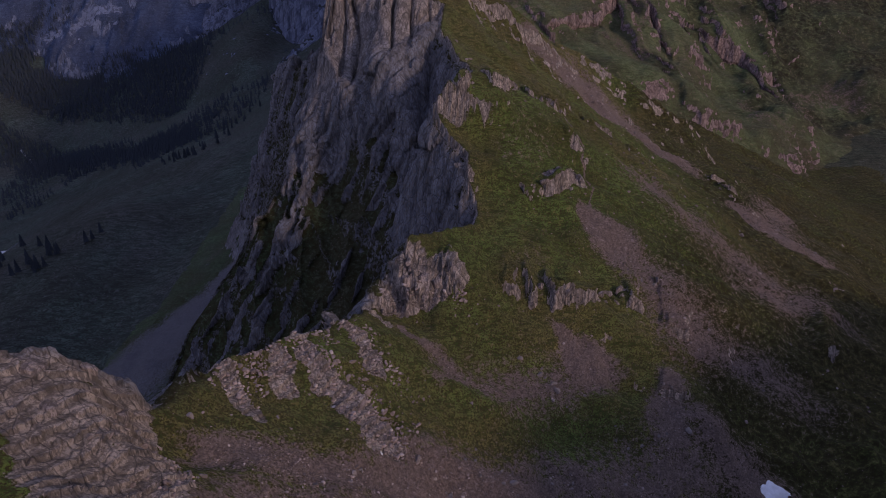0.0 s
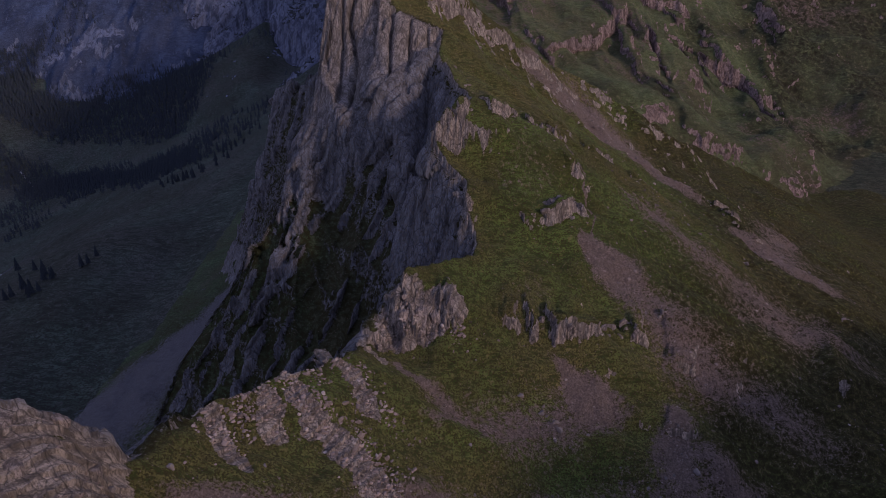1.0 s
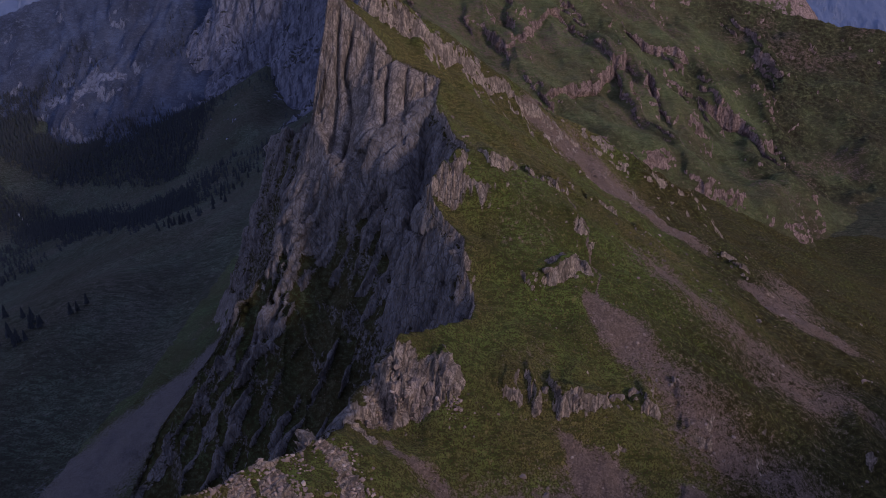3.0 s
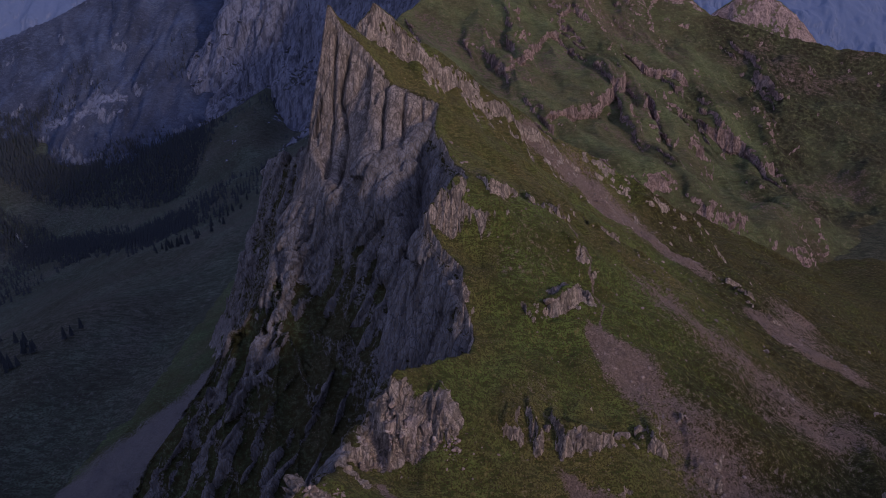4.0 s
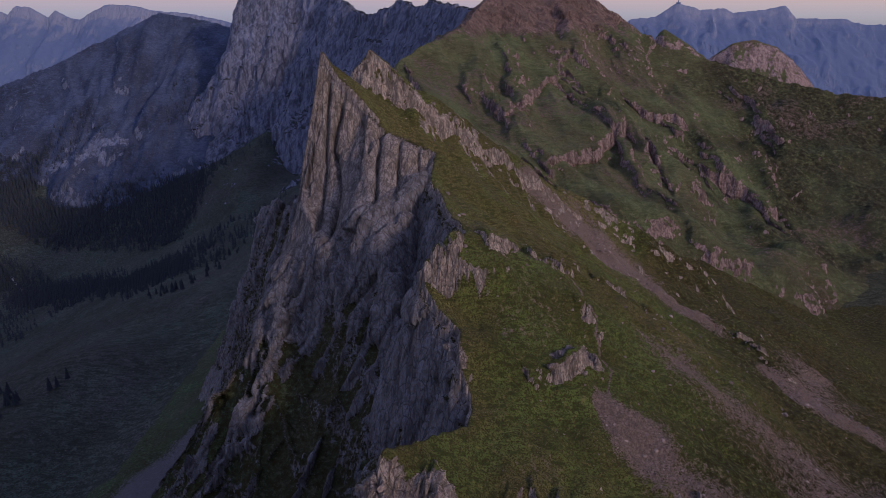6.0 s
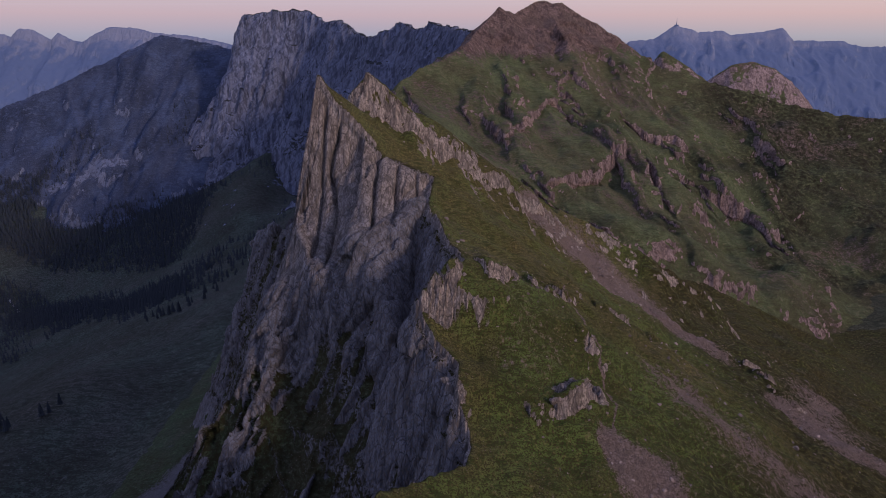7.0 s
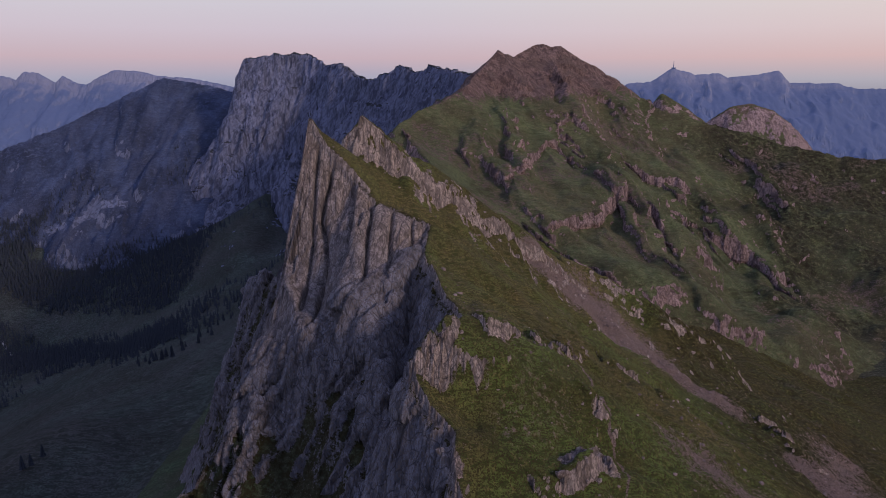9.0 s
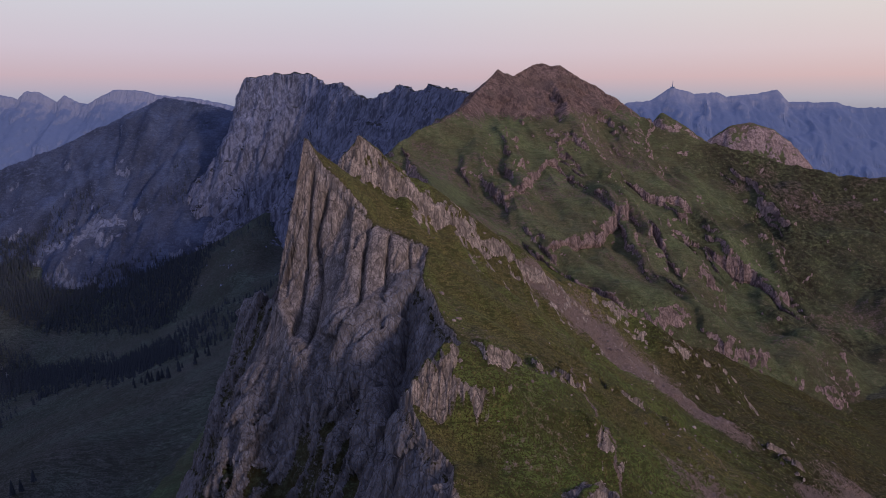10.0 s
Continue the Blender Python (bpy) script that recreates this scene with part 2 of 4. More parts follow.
def blocks(x, y, z):
    """Broken rock: for each place the value of the block that it belongs to, and how near it is to the joint with the next."""
    fx, fy, fz = np.floor(x), np.floor(y), np.floor(z)
    ix, iy, iz = fx.astype(np.int64), fy.astype(np.int64), fz.astype(np.int64)
    d1, d2, val = np.full(np.shape(x), 9.0), np.full(np.shape(x), 9.0), np.zeros(np.shape(x))
    for a in (-1, 0, 1):
        for b in (-1, 0, 1):
            for c in (-1, 0, 1):
                h = ((ix + a) * 73856093 ^ (iy + b) * 19349663 ^ (iz + c) * 83492791) & 8191
                dx = fx + a + TAB[h] - x
                dy = fy + b + TAB[(h * 7 + 13) & 8191] - y
                dz = fz + c + TAB[(h * 13 + 57) & 8191] - z
                d = np.sqrt(dx * dx + dy * dy + dz * dz)
                near = d < d1
                d2 = np.where(near, d1, np.minimum(d2, d))
                val = np.where(near, TAB[(h * 31 + 5) & 8191] + 0.35 * (dx + dy), val)
                d1 = np.where(near, d, d1)
    return val, d2 - d1


def smooth(a, b, v):
    t = np.clip((v - a) / (b - a), 0, 1)
    return t * t * (3 - 2 * t)


def smax(a, b, k):
    h = np.clip(0.5 + 0.5 * (a - b) / k, 0, 1)
    return b + (a - b) * h + k * h * (1 - h)


def along(x, y, pts):
    """Nearest place on a crest line in plan: distance (right of the way +, left -), the line's other columns there, its length so far, and past its ends.
    Away from the line the columns of neighbouring stretches flow into one another."""
    pts = np.asarray(pts, float)
    best = np.full(np.shape(x), 1e18)
    side = np.ones(np.shape(x))
    past = np.zeros(np.shape(x))
    run, kept = 0.0, []
    for i in range(len(pts) - 1):
        a, b = pts[i], pts[i + 1]
        e = b[:2] - a[:2]
        n2 = e @ e
        t = ((x - a[0]) * e[0] + (y - a[1]) * e[1]) / n2
        tc = np.clip(t, 0, 1)
        dist = np.hypot(x - a[0] - tc * e[0], y - a[1] - tc * e[1])
        m = dist < best
        best = np.where(m, dist, best)
        cr = e[0] * (y - a[1]) - e[1] * (x - a[0])
        side = np.where(m, np.where(cr > 0, -1.0, 1.0), side)
        over = (t < 0) if i == 0 else np.zeros(np.shape(x), bool)
        over = over | ((t > 1) if i == len(pts) - 2 else False)
        past = np.where(m, over, past)
        kept.append((dist, tc, run, n2 ** 0.5))
        run += n2 ** 0.5
    cols = np.zeros((pts.shape[1] - 2,) + np.shape(x))
    far = np.zeros(np.shape(x))
    total = np.zeros(np.shape(x))
    reach = 0.22 * best + 0.4
    for i, (dist, tc, start, n) in enumerate(kept):
        w = np.exp(-np.minimum((dist - best) / reach, 60.0)) * min(n, 40.0)
        total += w
        far += w * (start + tc * n)
        for k in range(len(cols)):
            cols[k] += w * (pts[i, 2 + k] + tc * (pts[i + 1, 2 + k] - pts[i, 2 + k]))
    return best * side, cols / total, far / total, past


def wall(d, steep, height, then):
    """Drop at the distance d from an edge: a face of that steepness and height, then a gentler slope."""
    brk = height / steep
    return np.where(d < brk, d * steep, height + (d - brk) * then)


# main arete: x, y, z, steepness and height of the wall on its left, slope of the turf on its right
ARETE = [(-150, -80, 332, 2.0, 120, 0.62), (-100, 60, 325, 2.4, 130, 0.62), (-86, 104, 320, 2.6, 130, 0.74), (-80, 112, 313, 2.6, 130, 0.74),
         (-69, 124, 288, 2.6, 110, 0.62), (-63, 151, 278, 2.6, 110, 0.55), (-50, 174, 272, 2.4, 110, 0.60), (-31, 196, 263, 2.4, 100, 0.74),
         (-24, 222, 252, 2.4, 90, 0.52), (-13, 240, 270, 2.4, 90, 0.66), (1, 252, 270, 2.2, 80, 0.66), (13, 263, 265, 2.4, 70, 0.50),
         (16, 271, 268, 2.6, 70, 0.45), (15, 278, 272, 2.6, 70, 0.42), (11, 285, 277, 2.6, 70, 0.42), (12, 298, 286, 2.6, 70, 0.45), (3, 308, 289, 2.6, 70, 0.45),
         (-2, 317, 297, 2.6, 70, 0.48), (-2, 321, 302, 2.6, 70, 0.50), (9, 329, 311, 2.6, 80, 0.54), (15, 336, 314, 2.6, 80, 0.56), (7, 372, 314, 2.6, 90, 0.60),
         (-1, 403, 320, 2.8, 90, 0.68), (2, 425, 330, 3.0, 90, 0.72), (-25, 435, 339, 2.9, 110, 0.70), (-62, 450, 378, 2.2, 150, 0.70)]
# grass crest set back from the edge of the tower
BRIM = [(-63, 451, 379), (-48, 456, 367), (-29, 460, 352), (-7, 457, 336), (14, 450, 319), (30, 440, 304)]
# buttress that closes the west face: x, y, z, steepness of its outer side
BUTTRESS = [(-60, 448, 372, 6.0), (-66, 430, 335, 6.0), (-73, 413, 300, 5.0), (-84, 402, 270, 4.0), (-100, 388, 240, 3.0), (-110, 363, 221, 2.8), (-129, 345, 189, 2.6), (-147, 320, 170, 2.5), (-156, 298, 146, 2.5),
            (-175, 260, 100, 2.2), (-200, 210, 40, 2.0)]
# second tooth with its rib, spur behind the tower, saddle to the next mountain
RIB = [(-52, 497, 366), (-41, 500, 377), (-20, 506, 367), (5, 518, 347), (32, 530, 325), (61, 543, 302), (91, 555, 281), (117, 563, 263), (158, 572, 239), (190, 580, 216), (214, 583, 203), (250, 588, 160)]
SPUR = [(-60, 490, 290), (-92, 520, 278), (-118, 560, 262), (-146, 610, 240), (-160, 625, 200), (-183, 640, 154), (-205, 650, 110), (-240, 665, 40)]
SADDLE = [(30, 560, 285), (40, 640, 250), (30, 740, 236), (20, 830, 240), (0, 950, 290), (-48, 1110, 335)]

# low hump across the gully
HUMP = [(160, 60, 150), (165, 130, 182), (172, 220, 200), (190, 290, 204), (214, 335, 190), (250, 400, 150)]

# unseen shoulder on the right, behind the start, added to shade the lower slope
SHADE_SHOULDER = [(150, -120, 332), (225, 30, 318), (275, 110, 290), (305, 170, 268), (350, 245, 230), (410, 320, 175)]


def valley(x, y):
    """The ground that all mountains stand in."""
    west = np.interp(x, [-3000, -1700, -1234, -800, -558, -400, -242, -120, 0], [-250, -310, -330, -190, -75, -25, 28, 70, 60])
    west = west - 45 * smooth(1000, 1450, y) * smooth(-250, -500, x) + 50 * smooth(1000, 780, y) * smooth(-900, -500, x) * smooth(-300, -450, x)
    west = west + 330 * smooth(2250, 3100, y) + 135 * smooth(1880, 2330, y) * smooth(-450, -620, x) * smooth(-1950, -1500, x)
    east = np.interp(x, [0, 150, 300, 480, 700, 1200, 3000], [60, 70, 60, 38, 60, 110, 200]) + 40 * smooth(900, 1400, y)
    base = np.where(x < 0, west, east)
    base = base - 250 * smooth(1500, 2100, y) * smooth(100, 500, x)
    return base + 10 * fbm(x / 210, y / 210, 3.0, 4) + 2.0 * fbm(x / 30, y / 30, 8.0, 3)


def near_land(x, y, fine=True):
    w1, w2 = fbm(x / 34, y / 34, 1.5, 3), fbm(x / 34, y / 34, 7.5, 3)
    calm = 4.0 - 2.6 * smooth(228, 262, y)
    px, py = x + calm * w1, y + calm * w2
    d, (zc, steep, high, slope), s, past = along(px, py, ARETE)
    a = np.abs(d)
    right = slope * np.minimum(a, 150) + slope * 0.80 * np.maximum(a - 150, 0)
    jag = 3.2 * fbm(s / 6.0, 0.3, 2.0, 4) * np.exp(-a / 6) * (1 - 0.55 * smooth(395, 425, y))
    z1 = zc + jag - np.where(past > 0, 5.0 * a, np.where(d < 0, wall(a, steep, high, 2.2), right))
    dt, (zt,), st, pt = along(px, py, BRIM)
    zt = zt - np.where(dt > 0, 0.42 * np.abs(dt), 0.85 * np.abs(dt)) - pt * np.abs(dt) - 4.0 * np.maximum(-d, 0) - np.where(past > 0, 3.0 * a, 0.0)
    z1 = smax(z1, zt, 1.2)
    db, (zb, kb), sb, pb = along(px, py, BUTTRESS)
    face = 240 + 0.62 * (np.minimum(px, -15) + 30) + 0.95 * (py - 325) - 1.6 * np.maximum(px + 15, 0)
    face = face + 13 * ridged(px / 34 + py / 90, py / 120 - px / 200, 0.7, 3)
    z2 = np.where(db > 0, zb - wall(np.abs(db), kb, 230, 0.5), np.minimum(face, zb + np.abs(db)))
    z2 = z2 - np.where((d > 0) | (past > 0), 3.0 * a, 0.0)
    z2 = np.minimum(z2, zc - 0.6 - 0.35 * a)
    dr, (zr,), sr, pr = along(px, py, RIB)
    # turf under the crest, then a broken rock step, then turf again
    lawn = np.interp(sr, [0, 25, 60, 200, 260], [0, 4, 16, 14, 3]) * (1 + 0.5 * fbm(sr / 17, 0.9, 1.0, 3))
    rise = np.interp(sr, [0, 20, 100, 135, 175, 232, 250, 268, 300], [25, 20, 12, 7, 1, 2, 6, 3, 1]) * (1 + 0.6 * fbm(sr / 12, 0.5, 4.0, 3))
    near_side = 0.62 * np.minimum(np.abs(dr), lawn) + wall(np.maximum(np.abs(dr) - lawn, 0), 2.4, rise, 0.62)
    z3 = zr + 1.2 * fbm(sr / 7, 0.2, 9.0, 3) - np.where(pr > 0, 4.0 * np.abs(dr), np.where(dr > 0, near_side, 0.62 * np.abs(dr)))
    ds, (zs,), ss, ps = along(px, py, SPUR)
    z4 = zs - wall(np.abs(ds), 2.4, 240, 0.5) + 9 * ridged(ss / 26, ds / 60, 0.2, 4)
    dd, (zd,), sd, pd = along(px, py, SADDLE)
    z5 = zd - np.where(dd > 0, 0.45 * np.abs(dd), wall(np.abs(dd), 2.0, 220, 0.5)) + 4 * fbm(x / 60, y / 60, 4.4, 3)
    dh, (zh,), sh, ph = along(px, py, HUMP)
    z6 = zh + 5 * fbm(x / 22, y / 22, 3.7, 3) - np.where(dh > 0, 0.55, 0.34) * np.abs(dh) - ph * np.abs(dh) * 0.5
    dq, (zq,), sq, pq = along(px, py, SHADE_SHOULDER)
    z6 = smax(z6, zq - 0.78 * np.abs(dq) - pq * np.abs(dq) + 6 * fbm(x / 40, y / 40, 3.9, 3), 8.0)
    z = smax(smax(smax(z1, z2, 3.0), z3, 5.0), smax(smax(z4, z5, 6.0), z6, 10.0), 6.0)
    turf = smooth(0, 14, d) * (1 - past) * (1 - 0.85 * smooth(395, 425, y) * smooth(45, 20, d))
    far = smooth(6, 45, d) * (1 - past)
    z = z + turf * (5.5 * fbm(x / 46, y / 46, 2.2, 3) + 2.7 * fbm(x / 13, y / 13, 5.2, 3))
    z = z + far * 5.0 * ridged((y + 0.30 * x + 9 * w1) / 34, (x - 0.3 * y) / 150, 0.9, 3)
    for cx, cy, h, r in PINNACLES:
        z = z + h * np.exp(-(((px - cx) ** 2 + (py - cy) ** 2) / r ** 2) ** 1.5)
    z = ledges(x, y, z)
    return smax(z, valley(x, y), 12.0)


# rock towers on the edge of the wall: x, y, height, radius
PINNACLES = [(-13, 240, 3, 6), (-63, 450, 3, 5)]
# rock steps across the turf: height, reach uphill, then x, y along the foot (uphill on the left hand)
LEDGES = [
    (5.5, 20, [(-4, 318, 0.6), (8, 322, 1), (23, 326, 1), (42, 346, 0.9), (58, 357, 1), (75, 374, 0.5)]),
    (7.0, 13, [(40, 285, 0.3), (51, 291, 1), (65, 300, 1), (70, 304, 0.4)]),
    (6.0, 12, [(58, 322, 0.3), (64, 325, 1), (72, 320, 0.6)]),
    (4.5, 20, [(86, 400, 0.4), (101, 403, 1), (117, 402, 0.8), (130, 398, 0.3)]),
    (5.5, 24, [(150, 505, 0.2), (172, 490, 0.7), (193, 474, 1), (204, 446, 1), (214, 425, 0.3)]),
    (6.0, 25, [(20, 236, 0.4), (35, 234, 1), (45, 232, 1), (57, 235, 0.7), (68, 240, 1), (77, 243, 1), (90, 240, 0.5), (107, 234, 0.6), (122, 228, 0.2)]),
    (8.0, 30, [(-30, 214, 0.6), (-16, 216, 1), (-5, 221, 1), (6, 224, 0.7), (12, 228, 0.2)]),
    (3.5, 18, [(60, 205, 0.3), (80, 208, 1), (100, 204, 0.8), (120, 200, 0.2)]),
]


def ledges(x, y, z):
    for h, reach, pts in LEDGES:
        px, py = x + 3.0 * fbm(x / 9, y / 9, 6.1, 3), y + 3.0 * fbm(x / 9, y / 9, 3.3, 3)
        d, (fade,), s, past = along(px, py, pts)
        fade = fade * smooth(-0.35, 0.2, fbm(s / 7, h, 2.0, 4))
        up = -d
        z = z + h * fade * smooth(-0.5, 0.45 * h, up) * (1 - smooth(0.45 * h, reach, up)) * (1 - past)
    return z


def sheet(name, X, Y, Z, masks, material):
    """A mesh of rows and columns of points, with the masks as attributes."""
    r, c = X.shape
    me = bpy.data.meshes.new(name)
    me.vertices.add(r * c)
    me.vertices.foreach_set("co", np.stack([X, Y, Z], -1).astype(np.float32).ravel())
    i = np.arange(r * c).reshape(r, c)
    quads = np.stack([i[:-1, :-1], i[:-1, 1:], i[1:, 1:], i[1:, :-1]], -1).reshape(-1, 4)
    me.loops.add(quads.size)
    me.loops.foreach_set("vertex_index", quads.ravel().astype(np.int32))
    me.polygons.add(len(quads))
    me.polygons.foreach_set("loop_start", (np.arange(len(quads)) * 4).astype(np.int32))
    me.update(calc_edges=True)
    for key, v in masks.items():
        me.attributes.new(key, "FLOAT", "POINT").data.foreach_set("value", np.clip(v, 0, 1).astype(np.float32).ravel())
    if "rock" in masks:   # broken faces on rock, rounded ones on turf
        m = np.asarray(masks["rock"])
        me.polygons.foreach_set("use_smooth", ((m[:-1, :-1] + m[1:, 1:]) < 0.9).ravel())
    me.materials.append(material)
    me.validate()
    return new(name, me)


def normals(X, Y, Z):
    P = np.stack([X, Y, Z], -1)
    n = np.cross(np.gradient(P, axis=1), np.gradient(P, axis=0))
    return n / np.maximum(np.linalg.norm(n, axis=-1, keepdims=True), 1e-9)


def spread(start, end, count, weight):
    """count places from start to end, closer together where weight is high."""
    v = np.linspace(start, end, 4000)
    c = np.concatenate([[0], np.cumsum(0.5 * (weight(v)[1:] + weight(v)[:-1]))])
    return np.interp(np.linspace(0, c[-1], count), c, v)


def adaptive(land, ys, x0, x1, cols, tight, fine=1600):
    """Rows at ys; columns spread by the length of the ground's profile, so that walls get as many points as flats."""
    xs = np.linspace(x0, x1, fine)
    few = np.concatenate([np.arange(0, len(ys) - 1, 5), [len(ys) - 1]])
    gx, gy = np.meshgrid(xs, ys[few])
    z = land(gx, gy)
    w = np.sqrt(1 + (np.gradient(z, axis=1) / (xs[1] - xs[0])) ** 2) * tight(gx, gy)
    pad = np.pad(w, ((2, 2), (0, 0)), mode="edge")
    w = (pad[:-4] + pad[1:-3] + pad[2:-2] + pad[3:-1] + pad[4:]) / 5
    at = np.interp(np.arange(len(ys)), few, np.arange(len(few)))
    lo = np.minimum(at.astype(int), len(few) - 2)
    w = w[lo] + (w[lo + 1] - w[lo]) * (at - lo)[:, None]
    X = np.empty((len(ys), cols))
    for j in range(len(ys)):
        c = np.concatenate([[0], np.cumsum(0.5 * (w[j, 1:] + w[j, :-1]))])
        X[j] = np.interp(np.linspace(0, c[-1], cols), c, xs)
    Y = np.repeat(ys[:, None], cols, 1)
    return X, Y


# scree and bare patches on the turf: x, y, half width at one end and at the other, density
SCREE = [(70, 285, 6, 84, 273, 11, 1.0), (84, 273, 10, 112, 240, 26, 0.60), (112, 240, 26, 150, 225, 20, 0.52), (44, 227, 3, 56, 213, 11, 1.0), (56, 213, 11, 22, 195, 13, 0.60), (22, 196, 7, -2, 180, 3, 0.6),
         (206, 421, 14, 254, 394, 20, 0.5), (70, 522, 8, 104, 526, 20, 1.0), (104, 526, 20, 140, 508, 25, 1.0), (140, 508, 22, 172, 478, 18, 0.9), (112, 335, 14, 170, 300, 34, 0.54), (265, 501, 20, 225, 400, 34, 0.5),
         (-52, 118, 7, -20, 132, 12, 0.9), (-20, 134, 12, 32, 162, 13, 0.72), (32, 162, 13, 90, 178, 16, 0.66), (91, 212, 7, 84, 190, 10, 0.9), (-44, 100, 12, -10, 108, 24, 0.95), (0, 120, 20, 60, 140, 24, 0.74),
         (63, 382, 0.7, 75, 330, 0.7, 0.8), (75, 330, 0.7, 72, 290, 0.7, 0.8), (-12, 205, 4, 6, 190, 7, 0.7), (100, 195, 12, 130, 165, 16, 0.7), (-214, 610, 10, -246, 500, 36, 1.0), (-246, 500, 36, -274, 380, 56, 1.0)]
# bare rock on the gentler ground, in the same way
ROCKY = [(-40, 170, 5, -20, 152, 6, 1.0), (-50, 168, 4, -44, 156, 3, 0.8), (-30, 186, 4, -22, 176, 4, 0.8), (-88, 108, 10, -66, 96, 14, 1.0), (-66, 96, 10, -60, 80, 16, 1.0), (-30, 212, 4, -20, 206, 3, 1.0), (-17, 222, 6, -2, 233, 9, 1.0), (-36, 190, 3, -46, 178, 3, 1.0), (-58, 150, 3, -50, 140, 4, 1.0),
         (50, 299, 3, 64, 306, 5, 1.0), (8, 297, 2, 12, 288, 2, 1.0), (14, 274, 1, 15, 268, 1, 1.0), (-80, 116, 4, -72, 120, 3, 1.0)]

# smooth lawns below the rock bands
LAWNS = [(4, 308, 5, 12, 317, 5, 1.0), (14, 305, 9, 34, 316, 10, 1.0), (34, 316, 10, 66, 336, 10, 1.0), (26, 290, 10, 40, 270, 12, 1.0)]


def patches(x, y, rows):
    v = np.zeros(np.shape(x))
    wx, wy = x + 9 * fbm(x / 24, y / 24, 9.2, 5, 0.6), y + 9 * fbm(x / 24, y / 24, 1.2, 5, 0.6)
    for x0, y0, r0, x1, y1, r1, k in rows:
        n2 = (x1 - x0) ** 2 + (y1 - y0) ** 2
        t = np.clip(((wx - x0) * (x1 - x0) + (wy - y0) * (y1 - y0)) / n2, 0, 1)
        far = np.hypot(wx - x0 - t * (x1 - x0), wy - y0 - t * (y1 - y0)) / (r0 + t * (r1 - r0))
        v = np.maximum(v, k * (1.25 - 0.75 * far))
    return np.clip(v, 0, 1)


# ---- the ground ----
gy_rows = spread(-900, 4950, 330, lambda v: 1 / (1 + (np.abs(v - 900) / 700) ** 1.3))
gx_cols = spread(-4900, 4900, 420, lambda v: 1 / (1 + (np.abs(v + 350) / 500) ** 1.4))
GX, GY = np.meshgrid(gx_cols, gy_rows)
GZ = valley(GX, GY) - 0.8
gn = normals(GX, GY, GZ)
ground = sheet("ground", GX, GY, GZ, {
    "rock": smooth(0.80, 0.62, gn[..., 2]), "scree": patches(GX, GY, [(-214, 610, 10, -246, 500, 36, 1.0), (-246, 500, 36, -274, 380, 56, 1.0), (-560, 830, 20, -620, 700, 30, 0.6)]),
    # the western valley floor gets half of the painted blue shade
    "straw": 0.35 + 0.9 * fbm(GX / 130, GY / 130, 5.0, 4), "warm": 0 * GX, "shade_tint": 0.5 * smooth(0, -250, GX), "heath_shade": 0.2 + 0.7 * fbm(GX / 90, GY / 90, 2.0, 4)}, VALLEY_LAND)
tagged(ground, "dark green valley floor with meadows at dusk", "ground", kind="structure")

# ---- the near ridge ----
ny = spread(-170, 900, 800, lambda v: np.interp(v, [-170, 40, 70, 100, 250, 330, 460, 520, 620, 900], [0.10, 0.15, 1.0, 1.5, 1.3, 1.6, 1.6, 1.0, 0.5, 0.22]))
NX, NY = adaptive(near_land, ny, -300, 620, 900, lambda x, y: 1 / (1 + (np.abs(x - 20) / 160) ** 2) + 0.12)
NZ = near_land(NX, NY)
nn = normals(NX, NY, NZ)
broad = smooth(0.64, 0.48, nn[..., 2] + 0.10 * fbm(NX / 18, NY / 18, 2.0, 3))
ndist = along(NX, NY, ARETE)[0]
ndist = np.where((NX < -63) & (NY > 330), -np.abs(ndist), ndist)
west = smooth(2, -5, ndist) * np.maximum(smooth(560, 480, NY), smooth(-70, -90, NX)) * smooth(15, 60, NZ - valley(NX, NY))
west = np.maximum(west, smooth(-45, -75, NX) * smooth(440, 475, NY) * smooth(15, 60, NZ - valley(NX, NY)))
rocky = patches(NX, NY, ROCKY) + 0.35 * fbm(NX / 5, NY / 5, 4.0, 4)
run = 0.84 * NX - 0.55 * NY + 6 * fbm(NX / 28, NY / 28, NZ / 50, 2)
gully = ridged(run / 10, NZ / 110, 4.2, 3) + 0.5 * fbm(NX / 9, NY / 9, NZ / 20, 3) + 0.8 * smooth(265, 310, NZ) - 0.52 * smooth(290, 222, NZ)
eaves = west * smooth(36, 22, np.abs(ndist)) * smooth(258, 280, NY) * smooth(-0.5, -0.2, fbm(NX / 14, NY / 14, NZ / 14, 3))
broad = np.maximum(np.maximum(np.maximum(np.where(west > 0.5, 0.35, 1.0) * broad, eaves), smooth(0.3, 0.6, rocky)), west * smooth(-0.05, 0.25, gully))
lawn = smooth(0.4, 0.7, patches(NX, NY, LAWNS)) * smooth(0, 4, ndist)
broad = broad * (1 - lawn)
# turf reaches the very edge of the tower
brim = smooth(0.2, 2.0, ndist) * smooth(30, 22, ndist) * smooth(345, 385, NY) * smooth(488, 476, NY)
broad = broad * (1 - 0.9 * brim)


def across_face(x, y):
    return x + 0.10 * y


# relief of the bare rock: pillars and flutes down the walls, blocks and cracks
cross = 0.84 * NX - 0.55 * NY + 5 * fbm(NX / 30, NY / 30, NZ / 30, 2)
flute = 5.0 * ridged(cross / 21, NZ / 150, 0.3, 2) + 2.8 * ridged(cross / 7.5, NZ / 45, 2.3, 3) + 0.8 * fbm(NX / 3.6, NY / 3.6, NZ / 8.0, 4)
bed = (0.94 * NX - 0.34 * NY) / 3.0 + 0.5 * fbm(NX / 20, NY / 20, NZ / 20, 2)
